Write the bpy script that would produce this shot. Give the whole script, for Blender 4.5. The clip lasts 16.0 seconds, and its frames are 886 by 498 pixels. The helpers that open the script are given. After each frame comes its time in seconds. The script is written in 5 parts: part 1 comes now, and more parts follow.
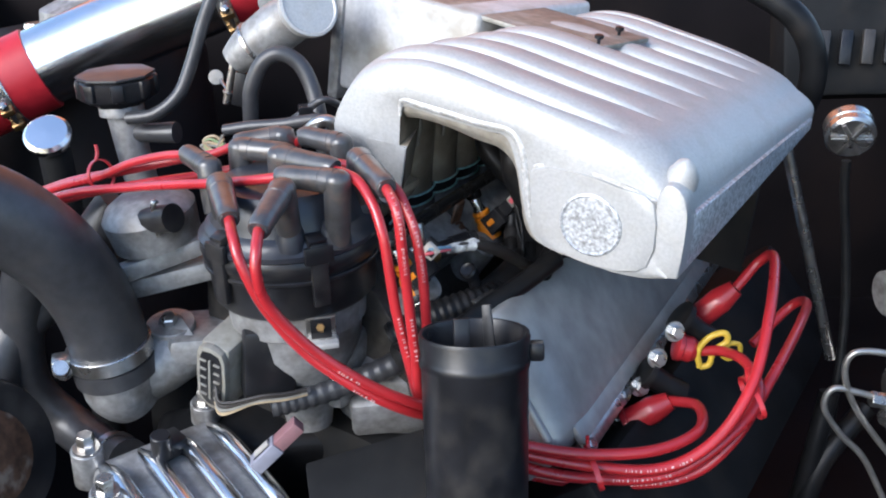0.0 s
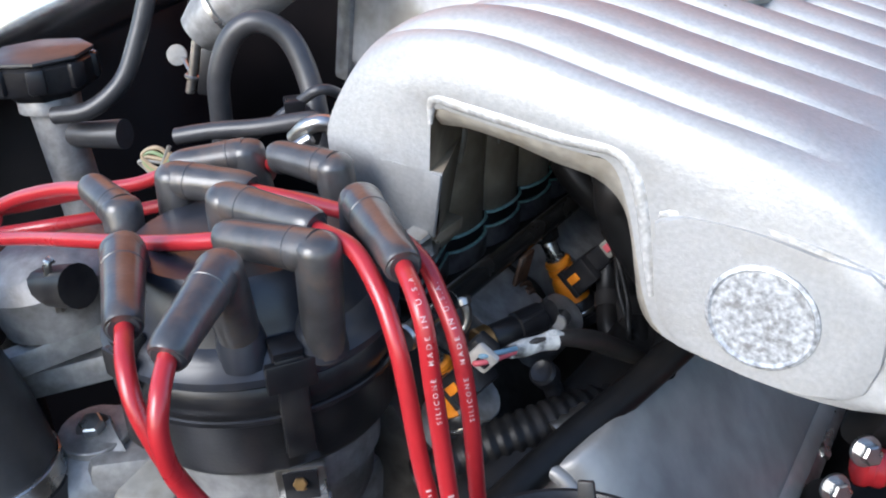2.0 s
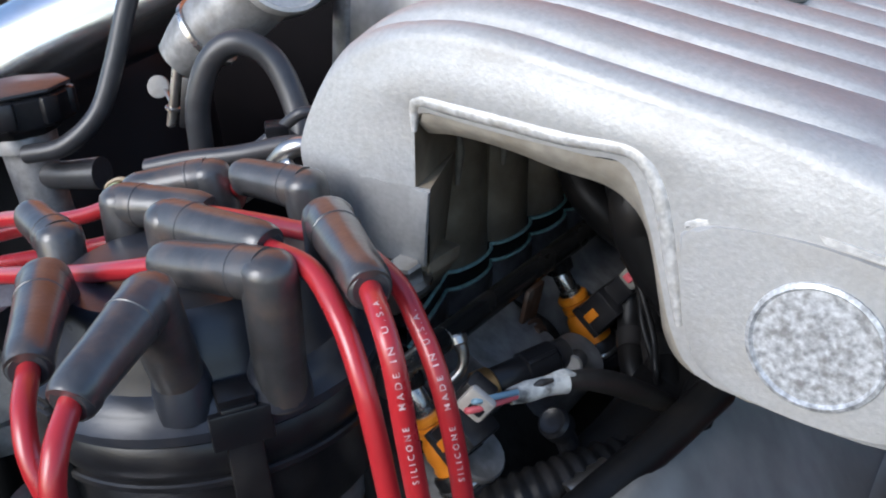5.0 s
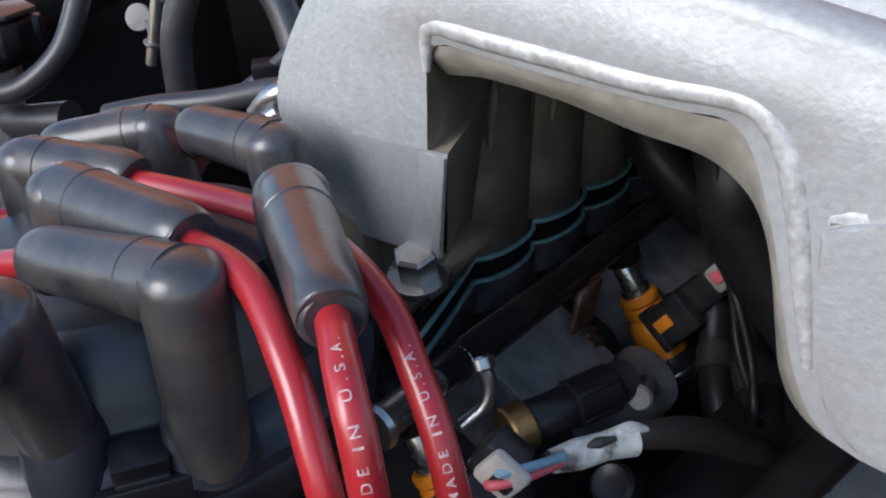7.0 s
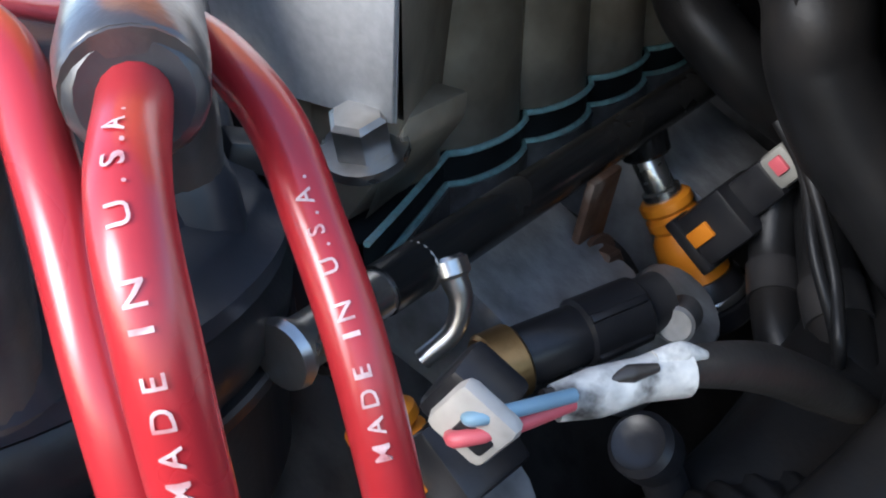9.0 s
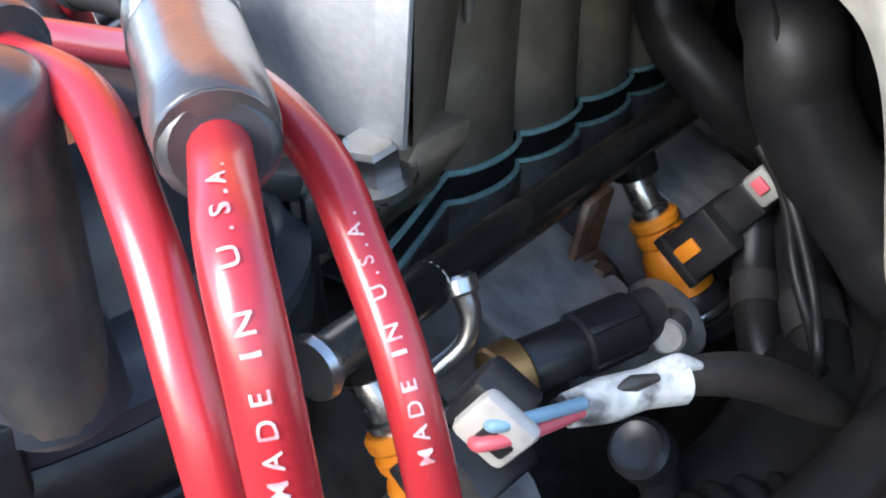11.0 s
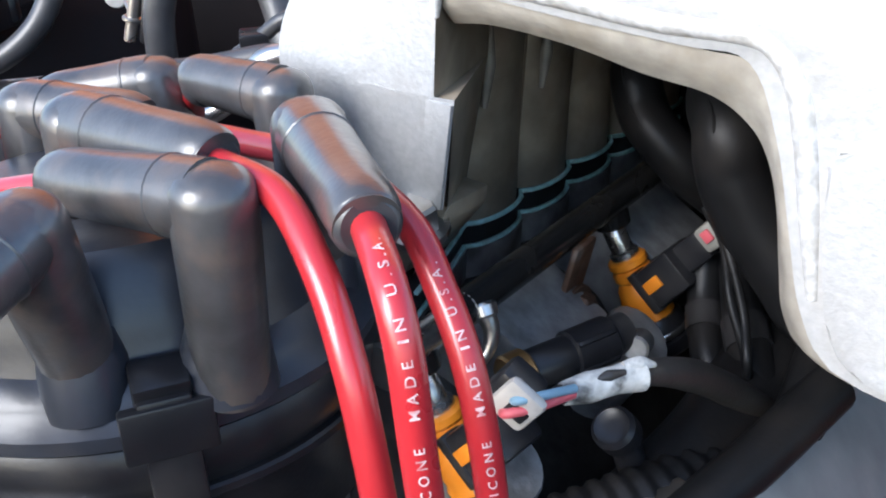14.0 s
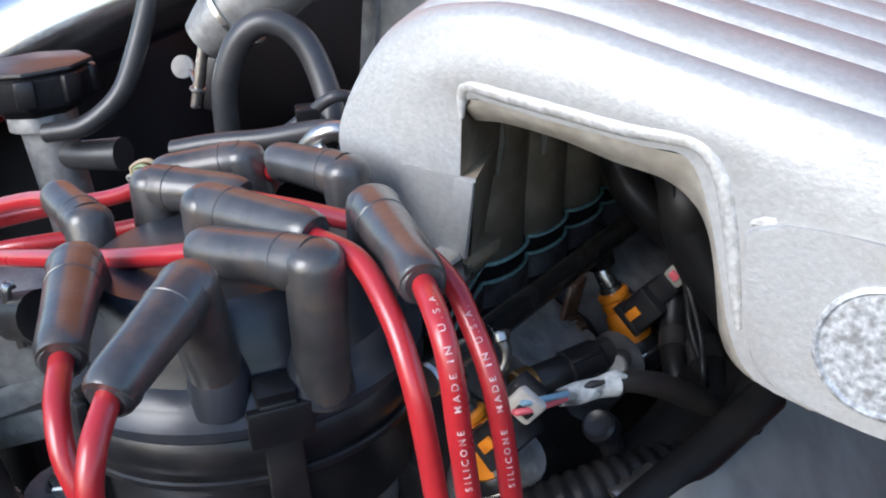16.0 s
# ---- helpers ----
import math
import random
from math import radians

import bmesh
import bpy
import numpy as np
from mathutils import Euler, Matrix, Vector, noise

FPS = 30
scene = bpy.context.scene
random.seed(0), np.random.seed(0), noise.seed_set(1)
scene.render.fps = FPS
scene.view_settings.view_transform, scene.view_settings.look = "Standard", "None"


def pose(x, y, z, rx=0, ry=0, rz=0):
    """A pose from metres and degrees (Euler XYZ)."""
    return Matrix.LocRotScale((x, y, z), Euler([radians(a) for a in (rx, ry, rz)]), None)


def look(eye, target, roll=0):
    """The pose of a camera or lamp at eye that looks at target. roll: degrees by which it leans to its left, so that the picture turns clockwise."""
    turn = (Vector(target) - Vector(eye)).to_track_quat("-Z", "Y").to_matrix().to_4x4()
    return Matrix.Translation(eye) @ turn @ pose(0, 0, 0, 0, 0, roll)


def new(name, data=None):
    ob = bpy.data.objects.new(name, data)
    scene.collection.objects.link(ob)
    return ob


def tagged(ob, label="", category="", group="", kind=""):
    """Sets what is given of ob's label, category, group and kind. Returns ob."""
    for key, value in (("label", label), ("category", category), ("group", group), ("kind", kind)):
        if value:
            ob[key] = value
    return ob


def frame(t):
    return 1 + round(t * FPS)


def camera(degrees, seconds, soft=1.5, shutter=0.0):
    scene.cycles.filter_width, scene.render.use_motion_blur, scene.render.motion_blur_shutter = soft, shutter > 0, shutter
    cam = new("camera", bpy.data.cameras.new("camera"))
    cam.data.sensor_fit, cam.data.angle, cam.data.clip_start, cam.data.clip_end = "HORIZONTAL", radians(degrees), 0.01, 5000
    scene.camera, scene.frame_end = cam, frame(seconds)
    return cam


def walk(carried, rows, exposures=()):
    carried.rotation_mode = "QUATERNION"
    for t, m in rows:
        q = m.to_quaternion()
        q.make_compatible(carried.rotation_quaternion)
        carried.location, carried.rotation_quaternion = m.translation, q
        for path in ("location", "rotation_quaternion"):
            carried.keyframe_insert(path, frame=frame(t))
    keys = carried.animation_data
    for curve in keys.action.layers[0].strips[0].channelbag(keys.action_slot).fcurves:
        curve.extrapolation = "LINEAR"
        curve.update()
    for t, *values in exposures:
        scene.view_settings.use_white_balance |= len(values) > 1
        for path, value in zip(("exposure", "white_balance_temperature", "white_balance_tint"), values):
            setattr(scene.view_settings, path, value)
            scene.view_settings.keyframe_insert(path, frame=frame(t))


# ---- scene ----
cam = camera(47.0, 16.0, soft=2.0)
EXPOSURES = [(t, e, 5950, 10) for t, e in ((0, 0.52), (2.0, 0.46), (3.0, 0.13), (5.0, 0.02), (7.3, -0.18), (8.0, 0.10), (8.4, 0.48), (9.2, 0.95), (11.3, 1.4), (12.5, 1.54), (13.5, 1.20), (14.0, 0.90), (14.5, 0.62), (16, 0.30))]
PATH = [
    (0, (0.0544, -0.1061, 1.3631), (-0.0927, 2.0049, 0.4622), -2.30),
    (0.5, (0.0432, -0.0455, 1.3491), (-0.0818, 2.0422, 0.3921), -2.01),
    (1, (0.0356, 0.0063, 1.3222), (-0.0883, 2.0814, 0.3381), -2.11),
    (1.5, (0.0270, 0.0792, 1.3155), (-0.1175, 2.1419, 0.3083), -2.18),
    (2, (0.0335, 0.1575, 1.3104), (-0.2207, 2.2215, 0.3279), -4.06),
    (2.5, (0.0369, 0.2035, 1.3110), (-0.2903, 2.2845, 0.3878), -5.71),
    (3, (0.0327, 0.2209, 1.3093), (-0.2838, 2.3269, 0.4408), -5.44),
    (3.5, (0.0412, 0.2347, 1.3042), (-0.3241, 2.3405, 0.4544), -7.09),
    (4, (0.0424, 0.2363, 1.2916), (-0.3436, 2.3489, 0.4680), -7.38),
    (4.5, (0.0411, 0.2175, 1.2725), (-0.3023, 2.3514, 0.4861), -5.43),
    (5, (0.0421, 0.2095, 1.2711), (-0.2850, 2.3246, 0.4288), -5.83),
    (7.3, (0.0300, 0.3392, 1.2261), (-0.3576, 2.1259, 0.4152), -5.61),
    (7.5, (0.0251, 0.3596, 1.2061), (-0.3657, 2.1543, 0.4146), -5.52),
    (8, (0.0222, 0.3764, 1.1894), (-0.3452, 2.1549, 0.3515), -5.82),
    (8.5, (0.0257, 0.3754, 1.1859), (-0.3348, 2.1430, 0.3224), -5.52),
    (9, (0.0245, 0.3754, 1.1859), (-0.3296, 2.1525, 0.3394), -4.93),
    (11.5, (0.0199, 0.3589, 1.1956), (-0.2811, 2.1533, 0.3653), -4.60),
    (12, (0.0198, 0.3543, 1.1965), (-0.2882, 2.1532, 0.3785), -4.70),
    (12.5, (0.0206, 0.3456, 1.2034), (-0.2947, 2.1412, 0.3809), -4.67),
    (13, (0.0211, 0.3311, 1.2101), (-0.2902, 2.1290, 0.3913), -4.75),
    (13.5, (0.0194, 0.3143, 1.2213), (-0.2621, 2.1153, 0.3983), -4.07),
    (14, (0.0199, 0.2964, 1.2267), (-0.2547, 2.1154, 0.4420), -3.87),
    (14.5, (0.0227, 0.2771, 1.2368), (-0.2703, 2.0981, 0.4634), -4.23),
    (15, (0.0258, 0.2596, 1.2444), (-0.2808, 2.0877, 0.4933), -4.80),
    (15.5, (0.0314, 0.2443, 1.2522), (-0.3091, 2.0748, 0.5220), -5.84),
    (16, (0.0262, 0.2220, 1.2677), (-0.2653, 2.0523, 0.5160), -4.56),
]
walk(cam, [(t, look(eye, target, roll)) for t, eye, target, roll in PATH], EXPOSURES)

# ---- light and sky ----
world = bpy.data.worlds.new("sky")
scene.world = world
world.use_nodes = True
wn = world.node_tree.nodes
wl = world.node_tree.links
sky = wn.new("ShaderNodeTexSky")
sky.sky_type = "NISHITA"
sky.sun_disc = False
sky.sun_elevation = radians(30)
sky.sun_rotation = radians(221)
wl.new(sky.outputs[0], wn["Background"].inputs[0])
wn["Background"].inputs[1].default_value = 0.25
sun_data = bpy.data.lights.new("sun", "SUN")
sun_data.energy, sun_data.angle, sun_data.color = 2.6, radians(35), (1.0, 0.97, 0.93)
sun = new("sun", sun_data)
sun.matrix_world = look((-2.1, -1.95, 2.85), (0.0, 0.5, 1.0))

# ---- engine frame: a across to the driver's side, b to the rear, c up ----
AX = Vector((0.8765, -0.4665, -0.1191)).normalized()
BX = Vector((0.4699, 0.8827, 0.0)).normalized()
CX = AX.cross(BX)
ENG = Matrix((AX, BX, CX)).transposed().to_4x4()
ENG.translation = (0.104, 0.526, 1.055)
SIZE = 1.15  # metres to one unit of the plan
WORLD = Matrix.Scale(SIZE, 4)
ENG = WORLD @ ENG
UNIT = Matrix.Identity(4)


def eng(*p):
    return ENG @ Vector(p)


# ---- materials ----
def material(name, color, rough=0.5, metal=0.0, vary=0.25, scale=60.0, bump=0.15, fine=600.0, tint=None, stain=0.0, coat=0.0, blotch=12.0, spec=0.5):
    m = bpy.data.materials.new(name)
    m.use_nodes = True
    n, k = m.node_tree.nodes, m.node_tree.links
    b = n["Principled BSDF"]
    co = n.new("ShaderNodeTexCoord")
    n1, n2, n3 = (n.new("ShaderNodeTexNoise") for _ in range(3))
    for q, s, d in ((n1, scale, 5.0), (n2, fine, 3.0), (n3, blotch, 4.0)):
        q.inputs["Scale"].default_value = s
        q.inputs["Detail"].default_value = d
        k.new(co.outputs["Object"], q.inputs["Vector"])
    dark = [c * (1 - vary) for c in color]
    light = [min(1.0, c * (1 + vary * 0.7)) for c in color]
    ramp = n.new("ShaderNodeValToRGB")
    ramp.color_ramp.elements[0].position, ramp.color_ramp.elements[1].position = 0.3, 0.7
    ramp.color_ramp.elements[0].color, ramp.color_ramp.elements[1].color = (*dark, 1), (*light, 1)
    k.new(n1.outputs["Fac"], ramp.inputs["Fac"])
    out = ramp.outputs["Color"]
    if stain:
        sr = n.new("ShaderNodeValToRGB")
        sr.color_ramp.elements[0].position, sr.color_ramp.elements[1].position = 0.5, 0.68
        sr.color_ramp.elements[0].color, sr.color_ramp.elements[1].color = (0, 0, 0, 1), (stain,) * 3 + (1,)
        k.new(n3.outputs["Fac"], sr.inputs["Fac"])
        mx = n.new("ShaderNodeMixRGB")
        mx.inputs["Color2"].default_value = (*(tint or (0.12, 0.09, 0.06)), 1)
        k.new(sr.outputs["Color"], mx.inputs["Fac"])
        k.new(out, mx.inputs["Color1"])
        out = mx.outputs["Color"]
    k.new(out, b.inputs["Base Color"])
    b.inputs["Metallic"].default_value = metal
    mr = n.new("ShaderNodeMapRange")
    mr.inputs["To Min"].default_value, mr.inputs["To Max"].default_value = max(0.02, rough - 0.12), min(1.0, rough + 0.14)
    k.new(n3.outputs["Fac"], mr.inputs["Value"])
    k.new(mr.outputs["Result"], b.inputs["Roughness"])
    b.inputs["Coat Weight"].default_value = coat
    b.inputs["Coat Roughness"].default_value = 0.2
    bp = n.new("ShaderNodeBump")
    bp.inputs["Strength"].default_value = bump
    bp.inputs["Distance"].default_value = 0.00025
    k.new(n2.outputs["Fac"], bp.inputs["Height"])
    k.new(bp.outputs["Normal"], b.inputs["Normal"])
    b.inputs["Specular IOR Level"].default_value = spec
    return m


CAST = material("cast_aluminium", (0.43, 0.425, 0.415), 0.48, 0.22, 0.10, 520, 0.9, 760, (0.33, 0.30, 0.255), 0.26, blotch=60)
CASTW = material("worn_bright_casting", (0.58, 0.57, 0.55), 0.45, 0.25, 0.30, 420, 1.0, 420, (0.36, 0.33, 0.28), 0.6, blotch=170)
CASTD = material("machined_rough_aluminium", (0.56, 0.57, 0.58), 0.40, 0.3, 0.50, 520, 1.0, 330, (0.20, 0.19, 0.18), 0.75, blotch=270)
DIRTY = material("oil_stained_aluminium", (0.37, 0.31, 0.23), 0.40, 0.2, 0.3, 70, 0.4, 500, (0.13, 0.095, 0.06), 0.7, blotch=30)
# Dark aluminium; the shade below the arch is put into its colour.
DIMMETAL = material("shaded_dark_metal", (0.055, 0.050, 0.045), 0.5, 0.2, 0.5, 120, 0.8, 500, (0.02, 0.017, 0.014), 0.8, blotch=60, spec=0.3)
LINING = material("stained_rim_aluminium", (0.38, 0.345, 0.29), 0.5, 0.2, 0.25, 160, 0.5, 900, (0.26, 0.215, 0.155), 0.6, blotch=45)
CASTP = material("stained_plenum_aluminium", (0.52, 0.515, 0.51), 0.48, 0.20, 0.12, 220, 0.4, 1300, (0.27, 0.24, 0.185), 0.75, blotch=24)
GREYM = material("dull_aluminium", (0.31, 0.305, 0.30), 0.46, 0.4, 0.3, 160, 1.0, 500, (0.085, 0.07, 0.055), 0.75, blotch=42)
COVER = material("grey_cover_metal", (0.37, 0.36, 0.34), 0.42, 0.4, 0.2, 60, 0.25, 700, (0.20, 0.18, 0.15), 0.5, blotch=14)
PLATE = material("bare_plate", (0.25, 0.235, 0.20), 0.45, 0.3, 0.3, 120, 0.4, 700, (0.44, 0.43, 0.40), 0.55, blotch=55)
# Darker copy of the black rubber, with the shade put into its colour.
DIMRUB = material("shaded_black_rubber", (0.010, 0.010, 0.0105), 0.40, 0.0, 0.35, 70, 0.3, 800, (0.022, 0.018, 0.015), 0.5, blotch=40, spec=0.22)
SLEEVE = material("worn_loom_sleeve", (0.042, 0.036, 0.031), 0.42, 0.0, 0.3, 90, 0.5, 700, (0.03, 0.027, 0.024), 0.5, blotch=70)
RUBBER = material("black_rubber", (0.042, 0.042, 0.045), 0.38, 0.0, 0.2, 160, 0.3, 800, (0.06, 0.052, 0.048), 0.35, coat=0.12, blotch=60)
BOOT = material("boot_rubber", (0.052, 0.050, 0.050), 0.38, 0.0, 0.35, 140, 0.5, 600, (0.105, 0.078, 0.060), 0.6, coat=0.6, blotch=110, spec=0.6)
PLASTIC = material("black_plastic", (0.014, 0.014, 0.016), 0.32, 0.0, 0.3, 80, 0.2, 900, (0.05, 0.045, 0.04), 0.5, blotch=45, spec=0.38)
CAPPL = material("cap_plastic", (0.030, 0.033, 0.042), 0.32, 0.0, 0.25, 80, 0.2, 700, (0.065, 0.06, 0.06), 0.5, blotch=45)
# For black parts, and for shade painted inside the arch.
BLACK = material("black_and_shade", (0.012, 0.012, 0.012), 0.6, 0.0, 0.4, 30, 0.3, 300, (0.03, 0.025, 0.02), 0.5, blotch=20, spec=0.15)
RED = material("red_silicone", (0.43, 0.022, 0.028), 0.30, 0.0, 0.12, 60, 0.05, 900, (0.35, 0.02, 0.02), 0.3, coat=0.5, blotch=40)
REDH = material("red_hose", (0.45, 0.02, 0.03), 0.38, 0.0, 0.15, 60, 0.1, 900, (0.25, 0.02, 0.02), 0.3, blotch=30)
WHITE = material("worn_white_print", (0.66, 0.47, 0.46), 0.45, 0.0, 0.35, 700, 0.0, 900, (0.48, 0.10, 0.11), 0.85, blotch=420)
CHROME = material("chrome", (0.88, 0.88, 0.89), 0.20, 1.0, 0.06, 20, 0.03, 300, (0.6, 0.55, 0.5), 0.3, blotch=25)
STEEL = material("steel", (0.55, 0.54, 0.52), 0.28, 0.95, 0.2, 100, 0.2, 700, (0.2, 0.15, 0.1), 0.5, blotch=60)
RAILM = material("painted_rail", (0.011, 0.011, 0.011), 0.24, 0.0, 0.3, 60, 0.2, 600, (0.04, 0.035, 0.03), 0.4, blotch=40)
RUST = material("rusty_steel", (0.10, 0.055, 0.035), 0.6, 0.4, 0.5, 150, 0.8, 500, (0.3, 0.26, 0.22), 0.6, blotch=90)
BRASS = material("brass", (0.45, 0.28, 0.12), 0.35, 0.9, 0.3, 90, 0.3, 600, (0.2, 0.1, 0.05), 0.5, blotch=80)
ORANGE = material("orange_plastic", (0.85, 0.27, 0.015), 0.4, 0.0, 0.12, 90, 0.1, 700, (0.55, 0.15, 0.01), 0.3, blotch=90)
TEAL = material("teal_bead", (0.50, 0.88, 0.80), 0.5, 0.0, 0.3, 300, 0.5, 900, (0.6, 0.7, 0.65), 0.6, blotch=250)
GASKET = material("gasket_black", (0.02, 0.023, 0.024), 0.55, 0.0, 0.3, 90, 0.3, 800)
GREYP = material("grey_plastic", (0.25, 0.24, 0.21), 0.5, 0.0, 0.25, 90, 0.3, 600, (0.12, 0.10, 0.07), 0.6, blotch=80)
PALEP = material("pale_plastic", (0.46, 0.43, 0.39), 0.5, 0.0, 0.2, 120, 0.3, 700, (0.25, 0.21, 0.17), 0.6, blotch=110)
PINK = material("mauve_plastic", (0.26, 0.13, 0.14), 0.45, 0.0, 0.2, 90, 0.2, 700, (0.12, 0.08, 0.08), 0.5, blotch=90)
LILAC = material("grey_lilac_plastic", (0.26, 0.26, 0.31), 0.4, 0.0, 0.2, 90, 0.2, 700)
YELLOW = material("yellow_plastic", (0.70, 0.46, 0.05), 0.4, 0.0, 0.15, 90, 0.1, 700, (0.35, 0.25, 0.05), 0.4, blotch=70)
TAPE = material("white_tape", (0.62, 0.60, 0.55), 0.5, 0.0, 0.3, 300, 1.0, 500, (0.05, 0.045, 0.04), 1.0, blotch=170)
BLUEW = material("blue_wire", (0.20, 0.33, 0.42), 0.4, 0.0, 0.1, 90, 0.05)
PINKW = material("pink_wire", (0.55, 0.10, 0.12), 0.4, 0.0, 0.1, 90, 0.05)
TANW = material("tan_wire", (0.40, 0.30, 0.18), 0.5, 0.0, 0.2, 90, 0.1)
GREENW = material("green_wire", (0.25, 0.33, 0.16), 0.5, 0.0, 0.2, 90, 0.1)
LINE = material("bare_brake_line", (0.48, 0.46, 0.42), 0.4, 0.8, 0.2, 90, 0.2, 600)
PAINTB = material("dark_bay_paint", (0.008, 0.0065, 0.007), 0.5, 0.0, 0.4, 8, 0.2, 200, (0.016, 0.011, 0.010), 0.6, blotch=6, spec=0.12)
HOODP = material("orange_red_hood_paint", (0.78, 0.23, 0.055), 0.4, 0.0, 0.15, 5, 0.1, 200)
GROUND = material("asphalt", (0.10, 0.095, 0.09), 0.9, 0.0, 0.4, 40, 0.6, 300)

# ---- builders ----
BASE = {}


def thing(name, label, category, at=(0, 0, 0), m=ENG, group="", kind=""):
    ob = new(name)
    ob.empty_display_size = 0.01
    ob.matrix_world = m @ Matrix.Translation(at)
    BASE[ob] = Vector(at)
    return tagged(ob, label, category, group, kind)


def finish(name, bm, mat, smooth=True):
    bmesh.ops.remove_doubles(bm, verts=bm.verts, dist=1e-6)
    bmesh.ops.recalc_face_normals(bm, faces=bm.faces)
    me = bpy.data.meshes.new(name)
    bm.to_mesh(me)
    bm.free()
    me.materials.append(mat)
    if smooth:
        me.polygons.foreach_set("use_smooth", [True] * len(me.polygons))
        me.set_sharp_from_angle(angle=radians(38))
    return me


def part(name, bm, mat, parent, label="", smooth=True):
    """One mesh under a thing or a part; bm is in the thing's frame."""
    base = BASE[parent]
    bmesh.ops.translate(bm, verts=bm.verts, vec=-base)
    ob = new(name, finish(name, bm, mat, smooth))
    ob.parent = parent
    BASE[ob] = base
    return tagged(ob, label)


def solid(name, bm, mat, label, category, m=WORLD, kind="", group=""):
    ob = new(name, finish(name, bm, mat))
    ob.matrix_world = m
    return tagged(ob, label, category, group, kind)


def smooth_path(pts, n=8):
    pts = [Vector(p) for p in pts]
    if len(pts) == 2:
        return [pts[0].lerp(pts[1], i / n) for i in range(n + 1)]
    ext = [2 * pts[0] - pts[1], *pts, 2 * pts[-1] - pts[-2]]
    out = []
    for i in range(1, len(ext) - 2):
        p0, p1, p2, p3 = ext[i - 1:i + 3]
        for j in range(n):
            t = j / n
            out.append(0.5 * ((2 * p1) + (p2 - p0) * t + (2 * p0 - 5 * p1 + 4 * p2 - p3) * t * t + (3 * p1 - p0 - 3 * p2 + p3) * t ** 3))
    out.append(pts[-1])
    return out


def tube(pts, r, seg=14, n=8, caps=True, bm=None, ripple=0.0, pitch=2, flat=1.0, path=None):
    """A tube swept along a smooth path. r: one radius, or one for each given point."""
    bm = bm or bmesh.new()
    path = path or smooth_path(pts, n)
    if isinstance(r, (int, float)):
        rr = [r] * len(path)
    else:
        rr = [float(np.interp(i / (len(path) - 1) * (len(r) - 1), range(len(r)), r)) for i in range(len(path))]
    up = Vector((0, 0, 1))
    prev = None
    rings = []
    for i, p in enumerate(path):
        d = (path[min(i + 1, len(path) - 1)] - path[max(i - 1, 0)]).normalized()
        if prev is None:
            x = d.cross(up)
            if x.length < 0.1:
                x = d.cross(Vector((0, 1, 0)))
            x.normalize()
        else:
            x = (prev - d * prev.dot(d)).normalized()
        y = d.cross(x)
        prev = x
        q = rr[i] * (1 + (ripple if (i // max(1, pitch // 2)) % 2 else 0))
        rings.append([bm.verts.new(p + (x * math.cos(2 * math.pi * k / seg) + y * flat * math.sin(2 * math.pi * k / seg)) * q) for k in range(seg)])
    for a, b in zip(rings, rings[1:]):
        for k in range(seg):
            bm.faces.new((a[k], a[(k + 1) % seg], b[(k + 1) % seg], b[k]))
    if caps:
        bm.faces.new(rings[0])
        bm.faces.new(rings[-1])
    return bm


def lathe(profile, m=UNIT, seg=32, bm=None, close=True):
    """A turned body about the z axis of m, from (radius, height) pairs."""
    bm = bm or bmesh.new()
    rings = [[bm.verts.new(m @ Vector((r * math.cos(2 * math.pi * k / seg), r * math.sin(2 * math.pi * k / seg), h))) for k in range(seg)] for r, h in profile]
    for a, b in zip(rings, rings[1:]):
        for k in range(seg):
            bm.faces.new((a[k], a[(k + 1) % seg], b[(k + 1) % seg], b[k]))
    if close:
        bm.faces.new(rings[0])
        bm.faces.new(rings[-1])
    return bm


def axis(p, q):
    """The pose at p whose z axis points to q."""
    p, q = Vector(p), Vector(q)
    return Matrix.Translation(p) @ (q - p).to_track_quat("Z", "Y").to_matrix().to_4x4()


def rod(p, q, r, r2=None, seg=20, ch=0.0006, bm=None):
    """A chamfered cylinder or cone from p to q."""
    h = (Vector(q) - Vector(p)).length
    r2 = r if r2 is None else r2
    return lathe([(max(r - ch, 1e-4), 0), (r, ch), (r2, h - ch), (max(r2 - ch, 1e-4), h)], axis(p, q), seg, bm)


def box(size, m=UNIT, bevel=0.001, bm=None, segs=2, taper=1.0):
    b = bmesh.new()
    bmesh.ops.create_cube(b, size=1)
    for v in b.verts:
        k = taper if v.co.z > 0 else 1.0
        v.co = Vector((v.co.x * size[0] * k, v.co.y * size[1] * k, v.co.z * size[2]))
    if bevel:
        bmesh.ops.bevel(b, geom=b.edges[:], offset=bevel, segments=segs, affect="EDGES", profile=0.5)
    bmesh.ops.transform(b, matrix=m, verts=b.verts)
    if bm is None:
        return b
    vm = {v: bm.verts.new(v.co) for v in b.verts}
    for f in b.faces:
        bm.faces.new([vm[v] for v in f.verts])
    b.free()
    return bm


def at(x, y, z, rx=0, ry=0, rz=0):
    return pose(x, y, z, rx, ry, rz)


def prism(outline, b0, b1, frame_m=UNIT, bevel=0.0):
    """An outline in (x, z) pushed along y from b0 to b1."""
    bm = bmesh.new()
    r0 = [bm.verts.new(frame_m @ Vector((x, b0, z))) for x, z in outline]
    r1 = [bm.verts.new(frame_m @ Vector((x, b1, z))) for x, z in outline]
    n = len(outline)
    for k in range(n):
        bm.faces.new((r0[k], r0[(k + 1) % n], r1[(k + 1) % n], r1[k]))
    bm.faces.new(r0)
    bm.faces.new(r1)
    if bevel:
        bmesh.ops.bevel(bm, geom=bm.edges[:], offset=bevel, segments=2, affect="EDGES", profile=0.5)
    return bm


